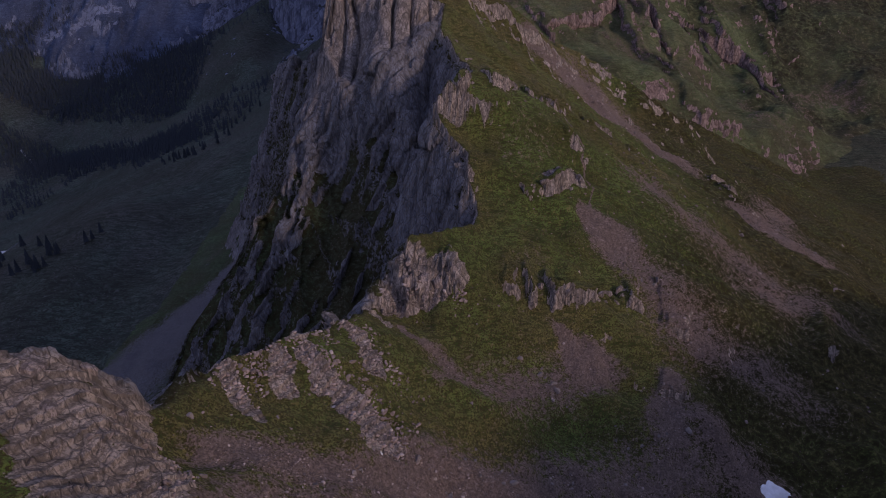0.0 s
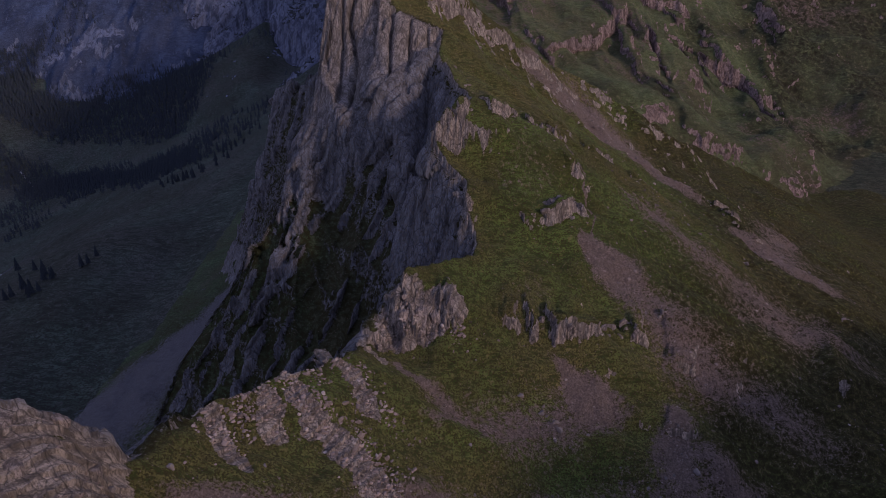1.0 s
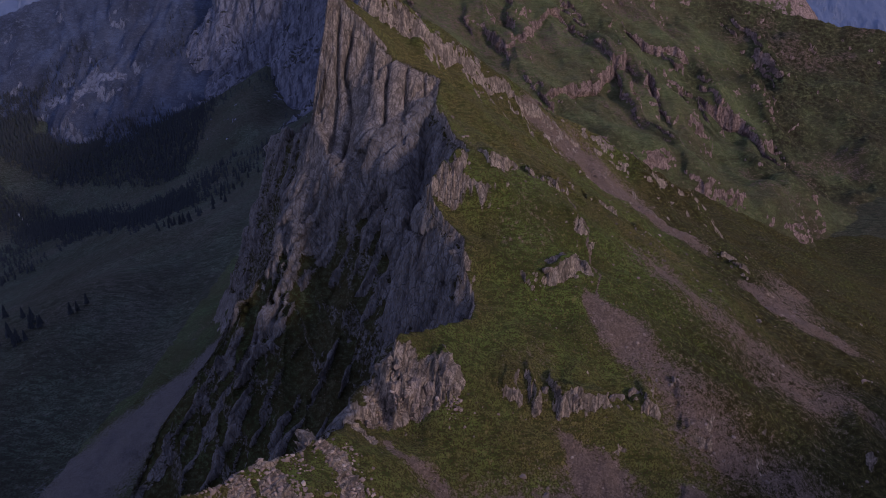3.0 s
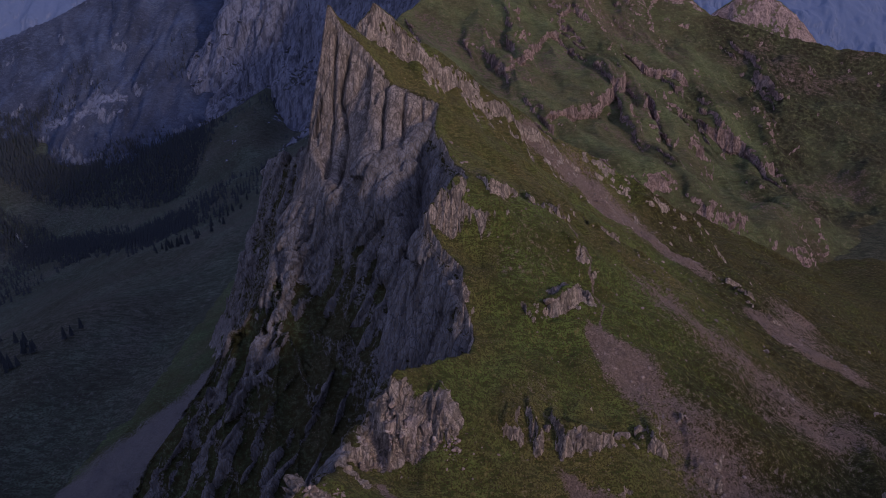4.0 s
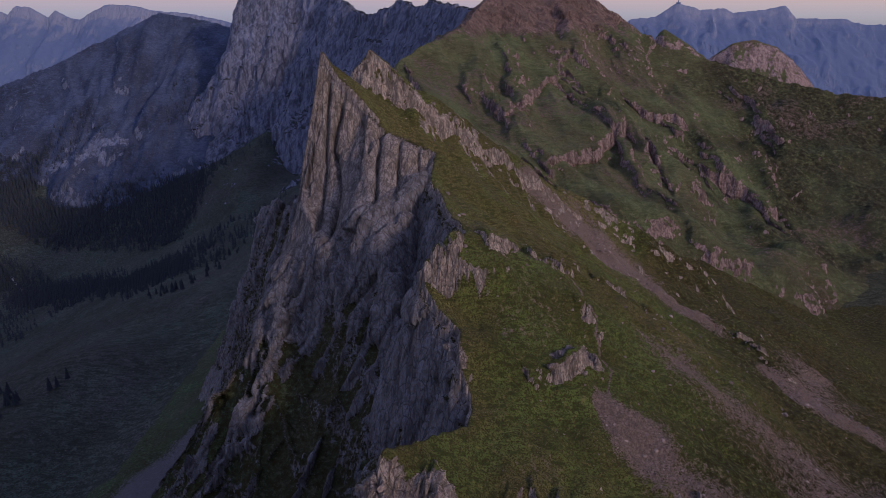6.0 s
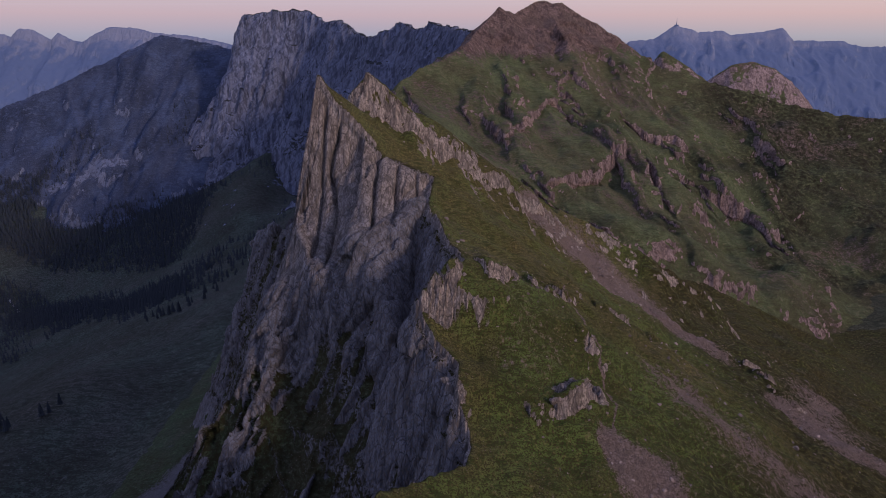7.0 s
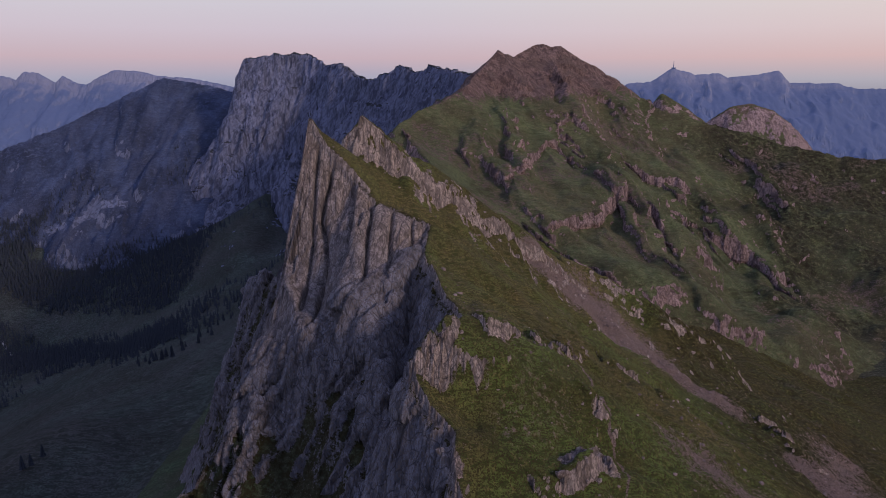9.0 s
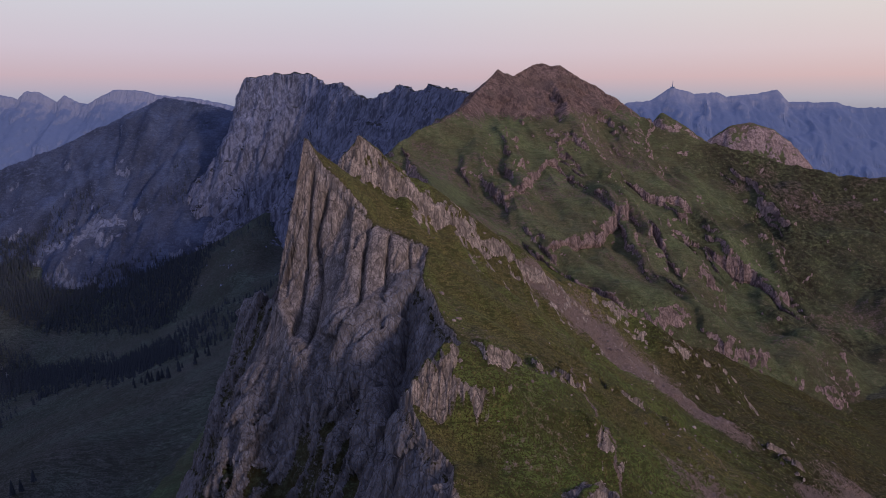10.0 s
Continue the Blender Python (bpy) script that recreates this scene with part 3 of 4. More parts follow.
step = bed - np.floor(bed)
joint = (0.7 * NX + 0.7 * NY) / 5.5 + 1.5 * fbm(NX / 9, NY / 9, NZ / 9, 2)
block = np.abs(joint - np.floor(joint) - 0.5)
flute = np.where(west > 0.5, flute, 0.7 * ridged(NX / 12, NY / 12, NZ / 12, 2) + 1.5 * step ** 2 + 0.35 * smooth(0.5, 0.42, block) + 0.12 * fbm(NX / 2.5, NY / 2.5, NZ / 2.5, 3) - 0.9)
solid = (broad > 0.08)
kb = np.where(west > 0.5, 1.0, 0.8)[solid]
bv, bj = blocks(NX[solid] / (4.4 * kb), NY[solid] / (4.4 * kb), NZ[solid] / 6.5)
ru, rz = run[solid], NZ[solid]
big, bigj = blocks(ru / 11.0, rz / 48.0 + ru / 60.0, 0.5 + 0 * ru)
mid, midj = blocks(ru / 4.2, rz / 21.0 + ru / 30.0, 7.5 + 0 * ru)
fins = 5.2 * (big - 0.5) + 2.6 * (mid - 0.5) - 1.6 * smooth(0.08, 0.0, bigj) - 1.0 * smooth(0.10, 0.0, midj)
cut = np.zeros(NX.shape)
cut[solid] = np.where(west[solid] > 0.5, fins + 0.4 * (bv - 0.5), 0.35 * (bv - 0.5) * kb - 0.25 * smooth(0.10, 0.0, bj))
# the tower: rounded pillars between deep cracks, above a ramp that falls to the west
ramp_z = np.interp(NX, [-60, -30, 2], [280, 301, 328]) + 2.0 * fbm(NX / 9, NY / 9, 0.5, 3)
upper = west * smooth(380, 400, NY) * smooth(230, 262, NZ) * smooth(-90, -72, NX)
over = upper * smooth(-2, 2, NZ - ramp_z)
xw = NX + 1.4 * fbm(NX / 9, NY / 30, NZ / 16, 3)
deep = np.full(NX.shape, 99.0)
hair = np.zeros(NX.shape)
for places, lows, bottom, top, width in (((-52, -52, -50, -54, -48), (270, 294, 314, 329, 362), 225, 366, 0.9), ((-29, -29), (300, 345), 302, 352, 0.8), ((-18, -18), (300, 345), 309, 345, 0.5),
                                         ((-8, -7), (300, 345), 316, 340, 0.4), ((-60, -57), (280, 370), 290, 372, 0.5), ((-39, -40), (280, 370), 318, 360, 0.35)):
    off = np.abs(xw - np.interp(NZ, lows, places)) + 9 * smooth(bottom, bottom - 12, NZ) + 9 * smooth(top, top + 8, NZ)
    deep = np.minimum(deep, off / (0.4 + 0.7 * width))
    hair = np.maximum(hair, width * np.exp(-(off / (0.55 + 0.5 * width)) ** 2))
shaft = 2.6 * (1 - np.exp(-deep / 1.5)) - 3.4 * hair + 0.4 * ridged(across_face(NX, NY) / 6.0, NZ / 110, 2.3, 2) + 0.3 * fbm(NX / 2.5, NY / 2.5, NZ / 7, 4) + 0.32 * cut - 1.6
shaft = shaft * smooth(0, 6, np.abs(ndist))
# the lower wall: smooth slabs under the edge, then fins of rock with turf in the gullies between
slab = west * smooth(36, 22, np.abs(ndist)) * smooth(258, 280, NY) * (1 - over)
fin = np.sign(gully) * np.abs(np.clip(gully, -1, 1)) ** 0.8
flute = (1 - 0.55 * slab) * (np.where(west > 0.5, 0.15, 0.75) * flute + np.where(west > 0.5, 2.6 * fin, 0.0)) + cut * (1 - 0.4 * slab)
flute = flute + upper * (1 - over) * 4.5 * smooth(50, 0, ramp_z - NZ) * smooth(-62, -40, NX)
flute = flute * (1 - over) + shaft * over
ribs = smooth(478, 492, NY) * smooth(-50, -46, NX) * smooth(660, 620, NY)
stave = (0.92 * NX + 0.38 * NY) + 2.0 * fbm(NX / 14, NY / 14, NZ / 14, 2)
flute = flute * (1 - ribs) + ribs * (2.6 * ridged(stave / 9, NZ / 60, 1.7, 3) + 0.9 * cut - 0.6)
tuss = fbm(NX / 6, NY / 6, 0.0, 4) * 0.7 + 0.8 * ridged(NX / 17 + NY / 30, NY / 40, 0.0, 3)
push = broad * flute + (1 - broad) * (tuss - 2.2 * west)
push = push * smooth(-0.5, 2.5, np.abs(ndist) + 1.0) * (0.45 + 0.55 * smooth(0.10, 0.36, nn[..., 2]))
NX, NY, NZ = NX + nn[..., 0] * push, NY + nn[..., 1] * push, NZ + nn[..., 2] * push
nn = normals(NX, NY, NZ)
edge_in = smooth(-300, -275, NX) * smooth(620, 560, NX) * smooth(900, 860, NY)
NZ = NZ - (1 - edge_in) * 4
# shade on the west wall and left slopes is painted as a blue tint
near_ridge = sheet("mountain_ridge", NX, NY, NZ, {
    # dark heather; also painted shade on the west wall and lower right gully
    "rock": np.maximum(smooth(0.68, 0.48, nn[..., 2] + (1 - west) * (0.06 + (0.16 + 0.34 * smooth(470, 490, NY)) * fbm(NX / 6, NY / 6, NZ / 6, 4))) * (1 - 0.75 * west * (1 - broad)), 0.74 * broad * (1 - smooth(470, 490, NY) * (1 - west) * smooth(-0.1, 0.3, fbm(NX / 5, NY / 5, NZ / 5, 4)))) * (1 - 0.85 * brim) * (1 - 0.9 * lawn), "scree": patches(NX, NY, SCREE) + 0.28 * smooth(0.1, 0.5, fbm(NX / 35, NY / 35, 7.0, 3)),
    # sunlit look of the tower, its rim and the right side painted in
    "straw": 0.42 - 0.6 * smooth(-110, -180, NX) + 1.0 * fbm(NX / 48, NY / 48, 5.0, 4) + 0.3 * smooth(150, 260, NX) + 0.35 * smooth(330, 380, NY) * smooth(90, 40, NX) - 0.35 * np.exp(-((NX - 42) / 26) ** 2 - ((NY - 300) / 30) ** 2), "warm": 0.08 + 0.92 * np.maximum(smooth(-3, 1, ndist), over * (0.42 + 0.5 * smooth(48, 4, 331 - 0.73 * (NX - 2) - NZ))), "shade_tint": np.maximum(smooth(-60, -150, NX) * smooth(230, 120, NZ), 0.85 * west), "heath_shade": 1.7 * smooth(80, 130, NX) * smooth(340, 250, NY) + 0.5 * smooth(-110, -200, NX) + 1.5 * smooth(110, 220, NX) + 2.8 * west + 0.7 * fbm(NX / 27, NY / 27, 9.0, 4)}, NEAR_LAND)
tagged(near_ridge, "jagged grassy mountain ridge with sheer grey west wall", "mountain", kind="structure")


# ---- the mountains behind ----
LANDS = {}


def mountain(name, label, crest, front, back, x0, x1, y0, y1, rows, cols, material, flutes, wave, turn_front, straw=0.3, warm=0.0, caps=1.2,
             rock_at=(0.70, 0.50), wide=8.0, bands=(), scree=0.55, heath_shade=0.2, bare=None, under=None, lean=0.3, comb=None, crags=None):
    """A mountain from its crest line. front, back: tables of distance and drop; flutes: height and spacing of the ribs that run down from the crest;
    bands: distance from the crest and height of broken cliff bands."""
    def land(x, y):
        px, py = x + wide * fbm(x / 90, y / 90, 2.5, 3), y + wide * fbm(x / 90, y / 90, 6.5, 3)
        d, (zc,), s, past = along(px, py, crest)
        ahead = d * turn_front > 0
        a = np.abs(d) * (1 + 0.16 * fbm(x / 120, y / 120, 9.9, 3))
        drop = np.where(ahead, np.interp(a, *front), np.interp(a, *back))
        phase = s + lean * a if comb is None else comb[0] * x + comb[1] * y
        rib = ridged((phase + 0.45 * wave * fbm(x / 110, y / 110, 7.1, 3)) / wave, a / (wave * 4), 1.1, 3, 0.42) * flutes * smooth(0, 3.5 * flutes, a)
        if comb is not None:   # spurs run out above the valley
            rib = rib * smooth(15, 110, zc - drop - valley(x, y))
        for at0, at1, s0, s1, high in bands:
            here = smooth(-0.45, 0.0, fbm(s / 60 + at0, at0 * 0.3, 5.0, 3)) * smooth(s0, s0 + 60, s) * smooth(s1, s1 - 60, s)
            at = a - np.interp(s, [s0, s1], [at0, at1]) + 22 * fbm(s / 80, at0, 2.0, 4) - 0.9 * rib
            drop = drop + ahead * high * here * (smooth(-3, 0.22 * high, at) - smooth(20, 130, at))
        drop = np.where(past > 0, np.maximum(drop, caps * a), drop)
        z = zc - drop + 0.3 * flutes * fbm(s / 22, 0.4, 3.0, 4) * np.exp(-a / 25) + rib + 0.45 * flutes * fbm(x / 45, y / 45, 4.0, 5) * smooth(0, 60, a)
        low = valley(x, y) if under is None else np.maximum(valley(x, y), under(x, y) - 2.5)
        z = smax(z, low - 4, 14.0)
        rim = 0.05
        inside = smooth(x0, x0 + rim * (x1 - x0), x) * smooth(x1, x1 - rim * (x1 - x0), x) * smooth(y0, y0 + rim * (y1 - y0), y)
        return low - 6 + (z - low + 6) * inside
    LANDS[name] = land
    ys = np.linspace(y0, y1, rows)
    X, Y = adaptive(land, ys, x0, x1, cols, lambda x, y: 1.0 + 0 * x, 1000)
    Z = land(X, Y)
    n = normals(X, Y, Z)
    b = smooth(rock_at[0] + 0.03, rock_at[1], n[..., 2])
    push = b * (ridged(X / 26, Y / 26, Z / 90, 4) * 0.35 * flutes)
    X, Y, Z = X + n[..., 0] * push, Y + n[..., 1] * push, Z + n[..., 2] * push
    n = normals(X, Y, Z)
    loose = scree * smooth(0.05, 0.4, fbm(X / 90, Y / 50, 3.0, 4))
    if bare:
        loose = np.maximum(loose, smooth(bare[0], bare[1], Z + 22 * fbm(X / 35, Y / 35, 6.0, 3)))
    crag = smooth(rock_at[0], rock_at[1], n[..., 2] + 0.06 * fbm(X / 40, Y / 40, 1.0, 3))
    if bare:
        crag = np.maximum(crag, smooth(bare[0], bare[1], Z) * smooth(-0.05, 0.25, ridged(X / 30, Y / 30, Z / 60, 3)))
    if crags:
        near = np.exp(-((X - crags[0]) / crags[2]) ** 2 - ((Y - crags[1]) / crags[3]) ** 2)
        crag = np.maximum(crag, smooth(0.0, 0.25, 1.1 * near - 0.75 + 0.8 * fbm(X / 40, Y / 40, Z / 30, 5)))
    ob = sheet(name, X, Y, Z, {"rock": crag, "scree": loose,
                               # heather patches; the right of the bare-topped mountain darkened as painted shade
                               "straw": straw + 0.5 * fbm(X / 120, Y / 120, 5.0, 3), "warm": warm + (0.7 * smooth(bare[0], bare[1], Z) if bare else 0 * X), "heath_shade": heath_shade + 0.8 * fbm(X / 70, Y / 70, 8.0, 3) + (0.7 * smooth(260, 700, X) if bare else 0)}, material)
    return tagged(ob, label, "mountain", kind="structure")


mountain("mountain_green", "green alpine mountain with cliff bands and reddish summit",
         [(-60, 1105, 335), (-13, 1150, 360), (39, 1220, 384), (64, 1340, 408), (108, 1400, 450), (137, 1430, 444), (193, 1500, 470), (239, 1500, 461),
          (308, 1500, 426), (361, 1480, 388), (428, 1470, 344), (523, 1450, 318), (617, 1430, 292), (713, 1400, 265), (821, 1350, 254), (975, 1300, 228), (1250, 1250, 190)],
         ([0, 40, 120, 300, 420, 520, 800], [0, 36, 82, 170, 232, 280, 400]), ([0, 60, 400, 900], [0, 60, 300, 600]),
         -150, 1250, 800, 1640, 420, 760, FAR_LAND, 26.0, 80.0, 1, 0.25, 0.4, rock_at=(0.66, 0.48), bands=((150, 150, 40, 330, 13), (245, 250, 60, 330, 18), (300, 370, 270, 1000, 24), (228, 235, 480, 720, 12)), bare=(345, 395), under=near_land, heath_shade=0.15, comb=(1.0, 0.26), scree=0.45)
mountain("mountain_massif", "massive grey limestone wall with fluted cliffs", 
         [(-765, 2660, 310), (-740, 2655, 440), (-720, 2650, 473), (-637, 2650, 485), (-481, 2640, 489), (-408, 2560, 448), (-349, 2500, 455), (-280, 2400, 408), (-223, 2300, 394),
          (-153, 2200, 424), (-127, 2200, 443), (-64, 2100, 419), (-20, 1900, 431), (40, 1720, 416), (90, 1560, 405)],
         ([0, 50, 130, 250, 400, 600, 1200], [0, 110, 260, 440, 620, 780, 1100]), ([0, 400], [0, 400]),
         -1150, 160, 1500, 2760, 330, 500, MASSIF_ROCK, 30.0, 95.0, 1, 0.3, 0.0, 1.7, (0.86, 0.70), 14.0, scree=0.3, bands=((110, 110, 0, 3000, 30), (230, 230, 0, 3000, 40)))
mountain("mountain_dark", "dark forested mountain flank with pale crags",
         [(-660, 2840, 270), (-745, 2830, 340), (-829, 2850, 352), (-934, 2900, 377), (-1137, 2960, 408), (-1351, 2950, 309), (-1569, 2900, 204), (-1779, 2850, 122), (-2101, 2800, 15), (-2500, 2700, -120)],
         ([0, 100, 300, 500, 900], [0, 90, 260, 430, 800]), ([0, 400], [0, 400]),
         -2500, -500, 2150, 3100, 200, 380, HAZED_FLANK, 26.0, 120.0, -1, 0.3, 0.0, 2.0, (0.50, 0.34), 16.0, scree=0.3, crags=(-1290, 2480, 200, 90))
mountain("mountain_tooth", "pointed grassy tooth of rock behind the ridge",
         [(440, 1660, 300), (479, 1680, 336), (503, 1680, 370), (543, 1680, 347), (597, 1680, 313), (680, 1690, 260)],
         ([0, 200], [0, 200]), ([0, 200], [0, 200]), 340, 760, 1540, 1800, 90, 130, FAR_LAND, 8.0, 40.0, 1, 0.4, 0.3)
mountain("mountain_knob", "rounded grey rock knob beyond the pass",
         [(740, 2120, 230), (790, 2130, 283), (845, 2130, 323), (910, 2130, 331), (978, 2130, 310), (1032, 2130, 274), (1108, 2130, 193), (1180, 2130, 130)],
         ([0, 60, 300], [0, 70, 260]), ([0, 300], [0, 260]), 640, 1260, 1900, 2350, 120, 170, FAR_LAND, 12.0, 50.0, 1, 0.3, 0.1, 1.0, (0.8, 0.6))


# ---- the far ranges, a backdrop: evening haze painted into colour and glow ----
HAZE, hz, hb = nodes_of("far_rock_painted_haze")
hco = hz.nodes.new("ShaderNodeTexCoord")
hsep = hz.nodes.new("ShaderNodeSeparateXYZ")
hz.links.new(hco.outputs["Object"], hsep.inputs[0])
# paler towards the crest: cliffs, and thinner painted haze
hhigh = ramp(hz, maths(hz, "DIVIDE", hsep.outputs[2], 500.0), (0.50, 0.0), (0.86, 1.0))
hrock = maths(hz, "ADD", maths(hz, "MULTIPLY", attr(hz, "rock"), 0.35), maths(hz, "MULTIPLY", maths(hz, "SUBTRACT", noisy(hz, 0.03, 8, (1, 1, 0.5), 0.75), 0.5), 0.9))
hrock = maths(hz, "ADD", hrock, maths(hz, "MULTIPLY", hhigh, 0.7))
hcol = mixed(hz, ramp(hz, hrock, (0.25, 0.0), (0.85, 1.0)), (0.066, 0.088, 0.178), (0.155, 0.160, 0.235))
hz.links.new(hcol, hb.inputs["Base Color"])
# blue haze added as emission
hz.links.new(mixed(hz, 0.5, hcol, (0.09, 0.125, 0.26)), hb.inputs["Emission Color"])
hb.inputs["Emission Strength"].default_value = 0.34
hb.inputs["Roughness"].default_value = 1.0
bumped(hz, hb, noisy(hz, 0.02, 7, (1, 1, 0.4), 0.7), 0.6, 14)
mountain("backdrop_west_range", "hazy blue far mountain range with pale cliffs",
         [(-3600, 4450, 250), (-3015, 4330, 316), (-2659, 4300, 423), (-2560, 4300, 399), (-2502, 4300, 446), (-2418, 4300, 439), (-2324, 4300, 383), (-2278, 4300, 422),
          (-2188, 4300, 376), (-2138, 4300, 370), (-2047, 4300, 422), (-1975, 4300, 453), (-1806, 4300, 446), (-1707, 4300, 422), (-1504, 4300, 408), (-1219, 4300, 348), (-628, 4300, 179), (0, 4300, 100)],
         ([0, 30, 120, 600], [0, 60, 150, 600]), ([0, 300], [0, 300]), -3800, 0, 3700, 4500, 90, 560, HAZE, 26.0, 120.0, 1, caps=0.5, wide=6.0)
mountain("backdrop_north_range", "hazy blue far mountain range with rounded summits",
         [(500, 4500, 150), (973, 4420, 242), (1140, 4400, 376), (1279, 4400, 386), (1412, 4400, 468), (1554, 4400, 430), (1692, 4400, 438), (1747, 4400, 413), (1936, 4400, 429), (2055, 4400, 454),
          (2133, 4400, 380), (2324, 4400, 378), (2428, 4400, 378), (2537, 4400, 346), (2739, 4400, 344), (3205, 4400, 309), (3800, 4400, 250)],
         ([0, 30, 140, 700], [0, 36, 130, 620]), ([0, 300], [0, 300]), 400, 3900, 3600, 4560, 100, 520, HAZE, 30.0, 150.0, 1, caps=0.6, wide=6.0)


# ---- rocks ----
def stone_mesh(name, rng, size, detail, material, rough=0.12):
    """A weathered block: a ball cut flat by random planes, with a broken surface."""
    bm = bmesh.new()
    bmesh.ops.create_icosphere(bm, subdivisions=detail, radius=1.0)
    co = np.array([v.co[:] for v in bm.verts])
    planes = rng.normal(size=(13, 3))
    planes /= np.linalg.norm(planes, axis=1, keepdims=True)
    far = rng.uniform(0.42, 0.85, 13)
    dots = co @ planes.T
    r = np.min(np.where(dots > 0.05, far / np.maximum(dots, 0.05), 9.0), axis=1)
    r = np.minimum(r, 1.25)
    co = co * r[:, None]
    o = rng.uniform(0, 90)
    k = 1 + rough * fbm(co[:, 0] * 2.2 + o, co[:, 1] * 2.2, co[:, 2] * 2.2, 4) + 0.7 * rough * ridged(co[:, 0] * 4 + o, co[:, 1] * 4, co[:, 2] * 1.2, 3)
    co = co * k[:, None] * np.array(size)
    for v, c in zip(bm.verts, co):
        v.co = c
    me = bpy.data.meshes.new(name)
    bm.to_mesh(me)
    bm.free()
    me.materials.append(material)
    return me


def ground_at(x, y):
    return float(near_land(np.array([float(x)]), np.array([float(y)]))[0])


rng = np.random.RandomState(5)
OUTCROP = alpine("outcrop_rock", (0.085, 0.105, 0.022), (0.135, 0.115, 0.040), (0.44, 0.36, 0.34), (0.46, 0.37, 0.345), (0.28, 0.22, 0.20), 0.6)
places = [(52, 300, 4, 3.4, 5, 20), (60, 303, 5, 3.6, 6, -15), (66, 309, 4, 4, 5, 10), (66, 324, 4, 3, 5, 40), (71, 247, 4, 3, 4, 25), (77, 250, 3, 3, 3.5, -20),
          (-14, 226, 3.5, 3, 5, 10), (-8, 228, 4, 3, 6, -12), (-2, 229, 3.5, 3, 5.5, 30), (4, 231, 3, 3, 4.5, 0), (-82, 108, 3, 3, 3, 10), (-76, 100, 3, 3, 3, 30), (-70, 112, 2.5, 2, 2, 0), (-78, 117, 2, 2, 3, 60)]
for high, reach, foot in LEDGES:
    for (x0, y0, k0), (x1, y1, k1) in zip(foot[:-1], foot[1:]):
        for t in np.arange(0.1, 1, 3.4 / math.hypot(x1 - x0, y1 - y0)):
            k = (k0 + t * (k1 - k0)) * high * rng.uniform(0.12, 0.34)
            if k > 0.9:
                places.append((x0 + t * (x1 - x0) + rng.normal() * 1.4, y0 + t * (y1 - y0) + 2.0 + rng.normal() * 1.6, k * rng.uniform(0.8, 1.3), k * 0.8, k * rng.uniform(0.9, 1.5), rng.uniform(0, 180)))
tops = near_land(np.array([p[0] for p in places], float), np.array([p[1] for p in places], float))
for (x, y, a, b, c, turn), z in zip(places, tops):
    ob = new("rock_outcrop", stone_mesh("rock_outcrop", rng, (a, b, c), 3, OUTCROP, 0.22))
    me = ob.data
    for key, value in (("rock", 1.0), ("warm", 0.9)):
        me.attributes.new(key, "FLOAT", "POINT").data.foreach_set("value", np.full(len(me.vertices), value, np.float32))
    ob.matrix_world = pose(x, y, z - 0.3 * c, rng.uniform(-16, 16), rng.uniform(-16, 16), turn)
    tagged(ob, "pinkish grey rock outcrop breaking through the turf", "rock", "rock outcrops")

# loose boulders that can be told apart
boulders = [stone_mesh("boulder", rng, (1, 0.8, 0.7), 2, BOULDER) for _ in range(8)]
spots = [(-20, 134, 40, 14), (30, 162, 40, 12), (60, 176, 30, 12), (36, 205, 22, 9), (90, 200, 18, 10), (95, 255, 22, 12), (230, 420, 30, 16), (110, 515, 24, 10), (-60, 110, 14, 8), (130, 225, 30, 14), (150, 345, 22, 12)]
lie = [(cx + rng.normal() * reach * 1.3, cy + rng.normal() * reach) for cx, cy, count, reach in spots for _ in range(count)]
high = near_land(*np.array(lie).T)
for (x, y), z in zip(lie, high):
    k = min(0.35 + rng.exponential(0.35), 1.9)
    ob = new("boulder", boulders[rng.randint(8)])
    ob.matrix_world = pose(x, y, z + 0.1 * k, rng.uniform(0, 360), rng.uniform(-30, 30), rng.uniform(0, 360)) @ Matrix.Diagonal((k, k, k, 1))
    tagged(ob, "loose weathered boulder lying on the scree slope", "boulder", "boulders on the slope")

# tilted beds of rock that crop out of the turf near the crest, all dipping one way
SLAB = plain("bedded_limestone", (0.34, 0.25, 0.205), (0.12, 0.09, 0.08), 0.9, 0.95, (1, 1, 3.0), 0.4)
slabs = [stone_mesh("limestone_block", rng, (1.25, 0.8, 0.34), 2, SLAB, 0.16) for _ in range(8)]
lie = []
for cx, cy, rx, ry, count, big in ((-34, 166, 10, 9, 80, 0.95), (-22, 156, 6, 5, 30, 0.9), (-50, 160, 7, 8, 30, 0.7), (-34, 192, 7, 5, 24, 0.7), (-66, 104, 6, 6, 14, 0.8), (-58, 96, 6, 8, 12, 0.7), (-8, 226, 9, 5, 26, 0.9), (-12, 176, 8, 6, 20, 0.6)):
    for _ in range(count):
        lie.append((cx + rng.normal() * rx * 0.6, cy + rng.normal() * ry * 0.6, big * (0.45 + min(rng.exponential(0.4), 1.3))))
high = near_land(np.array([p[0] for p in lie]), np.array([p[1] for p in lie]))
for (x, y, k), z in zip(lie, high):
    ob = new("limestone_block", slabs[rng.randint(8)])
    ob.matrix_world = pose(x, y, z + 0.08 * k, 38 + rng.normal() * 9, -16 + rng.normal() * 9, 24 + rng.normal() * 16) @ Matrix.Diagonal((k, k * rng.uniform(0.7, 1.2), k * rng.uniform(0.8, 1.3), 1))
    tagged(ob, "tilted pinkish limestone slab cropping out of turf", "rock", "tilted slabs on the crest")
pale = new("boulder", stone_mesh("pale_boulder", rng, (2.2, 0.9, 0.9), 3, SNOW, 0.15))
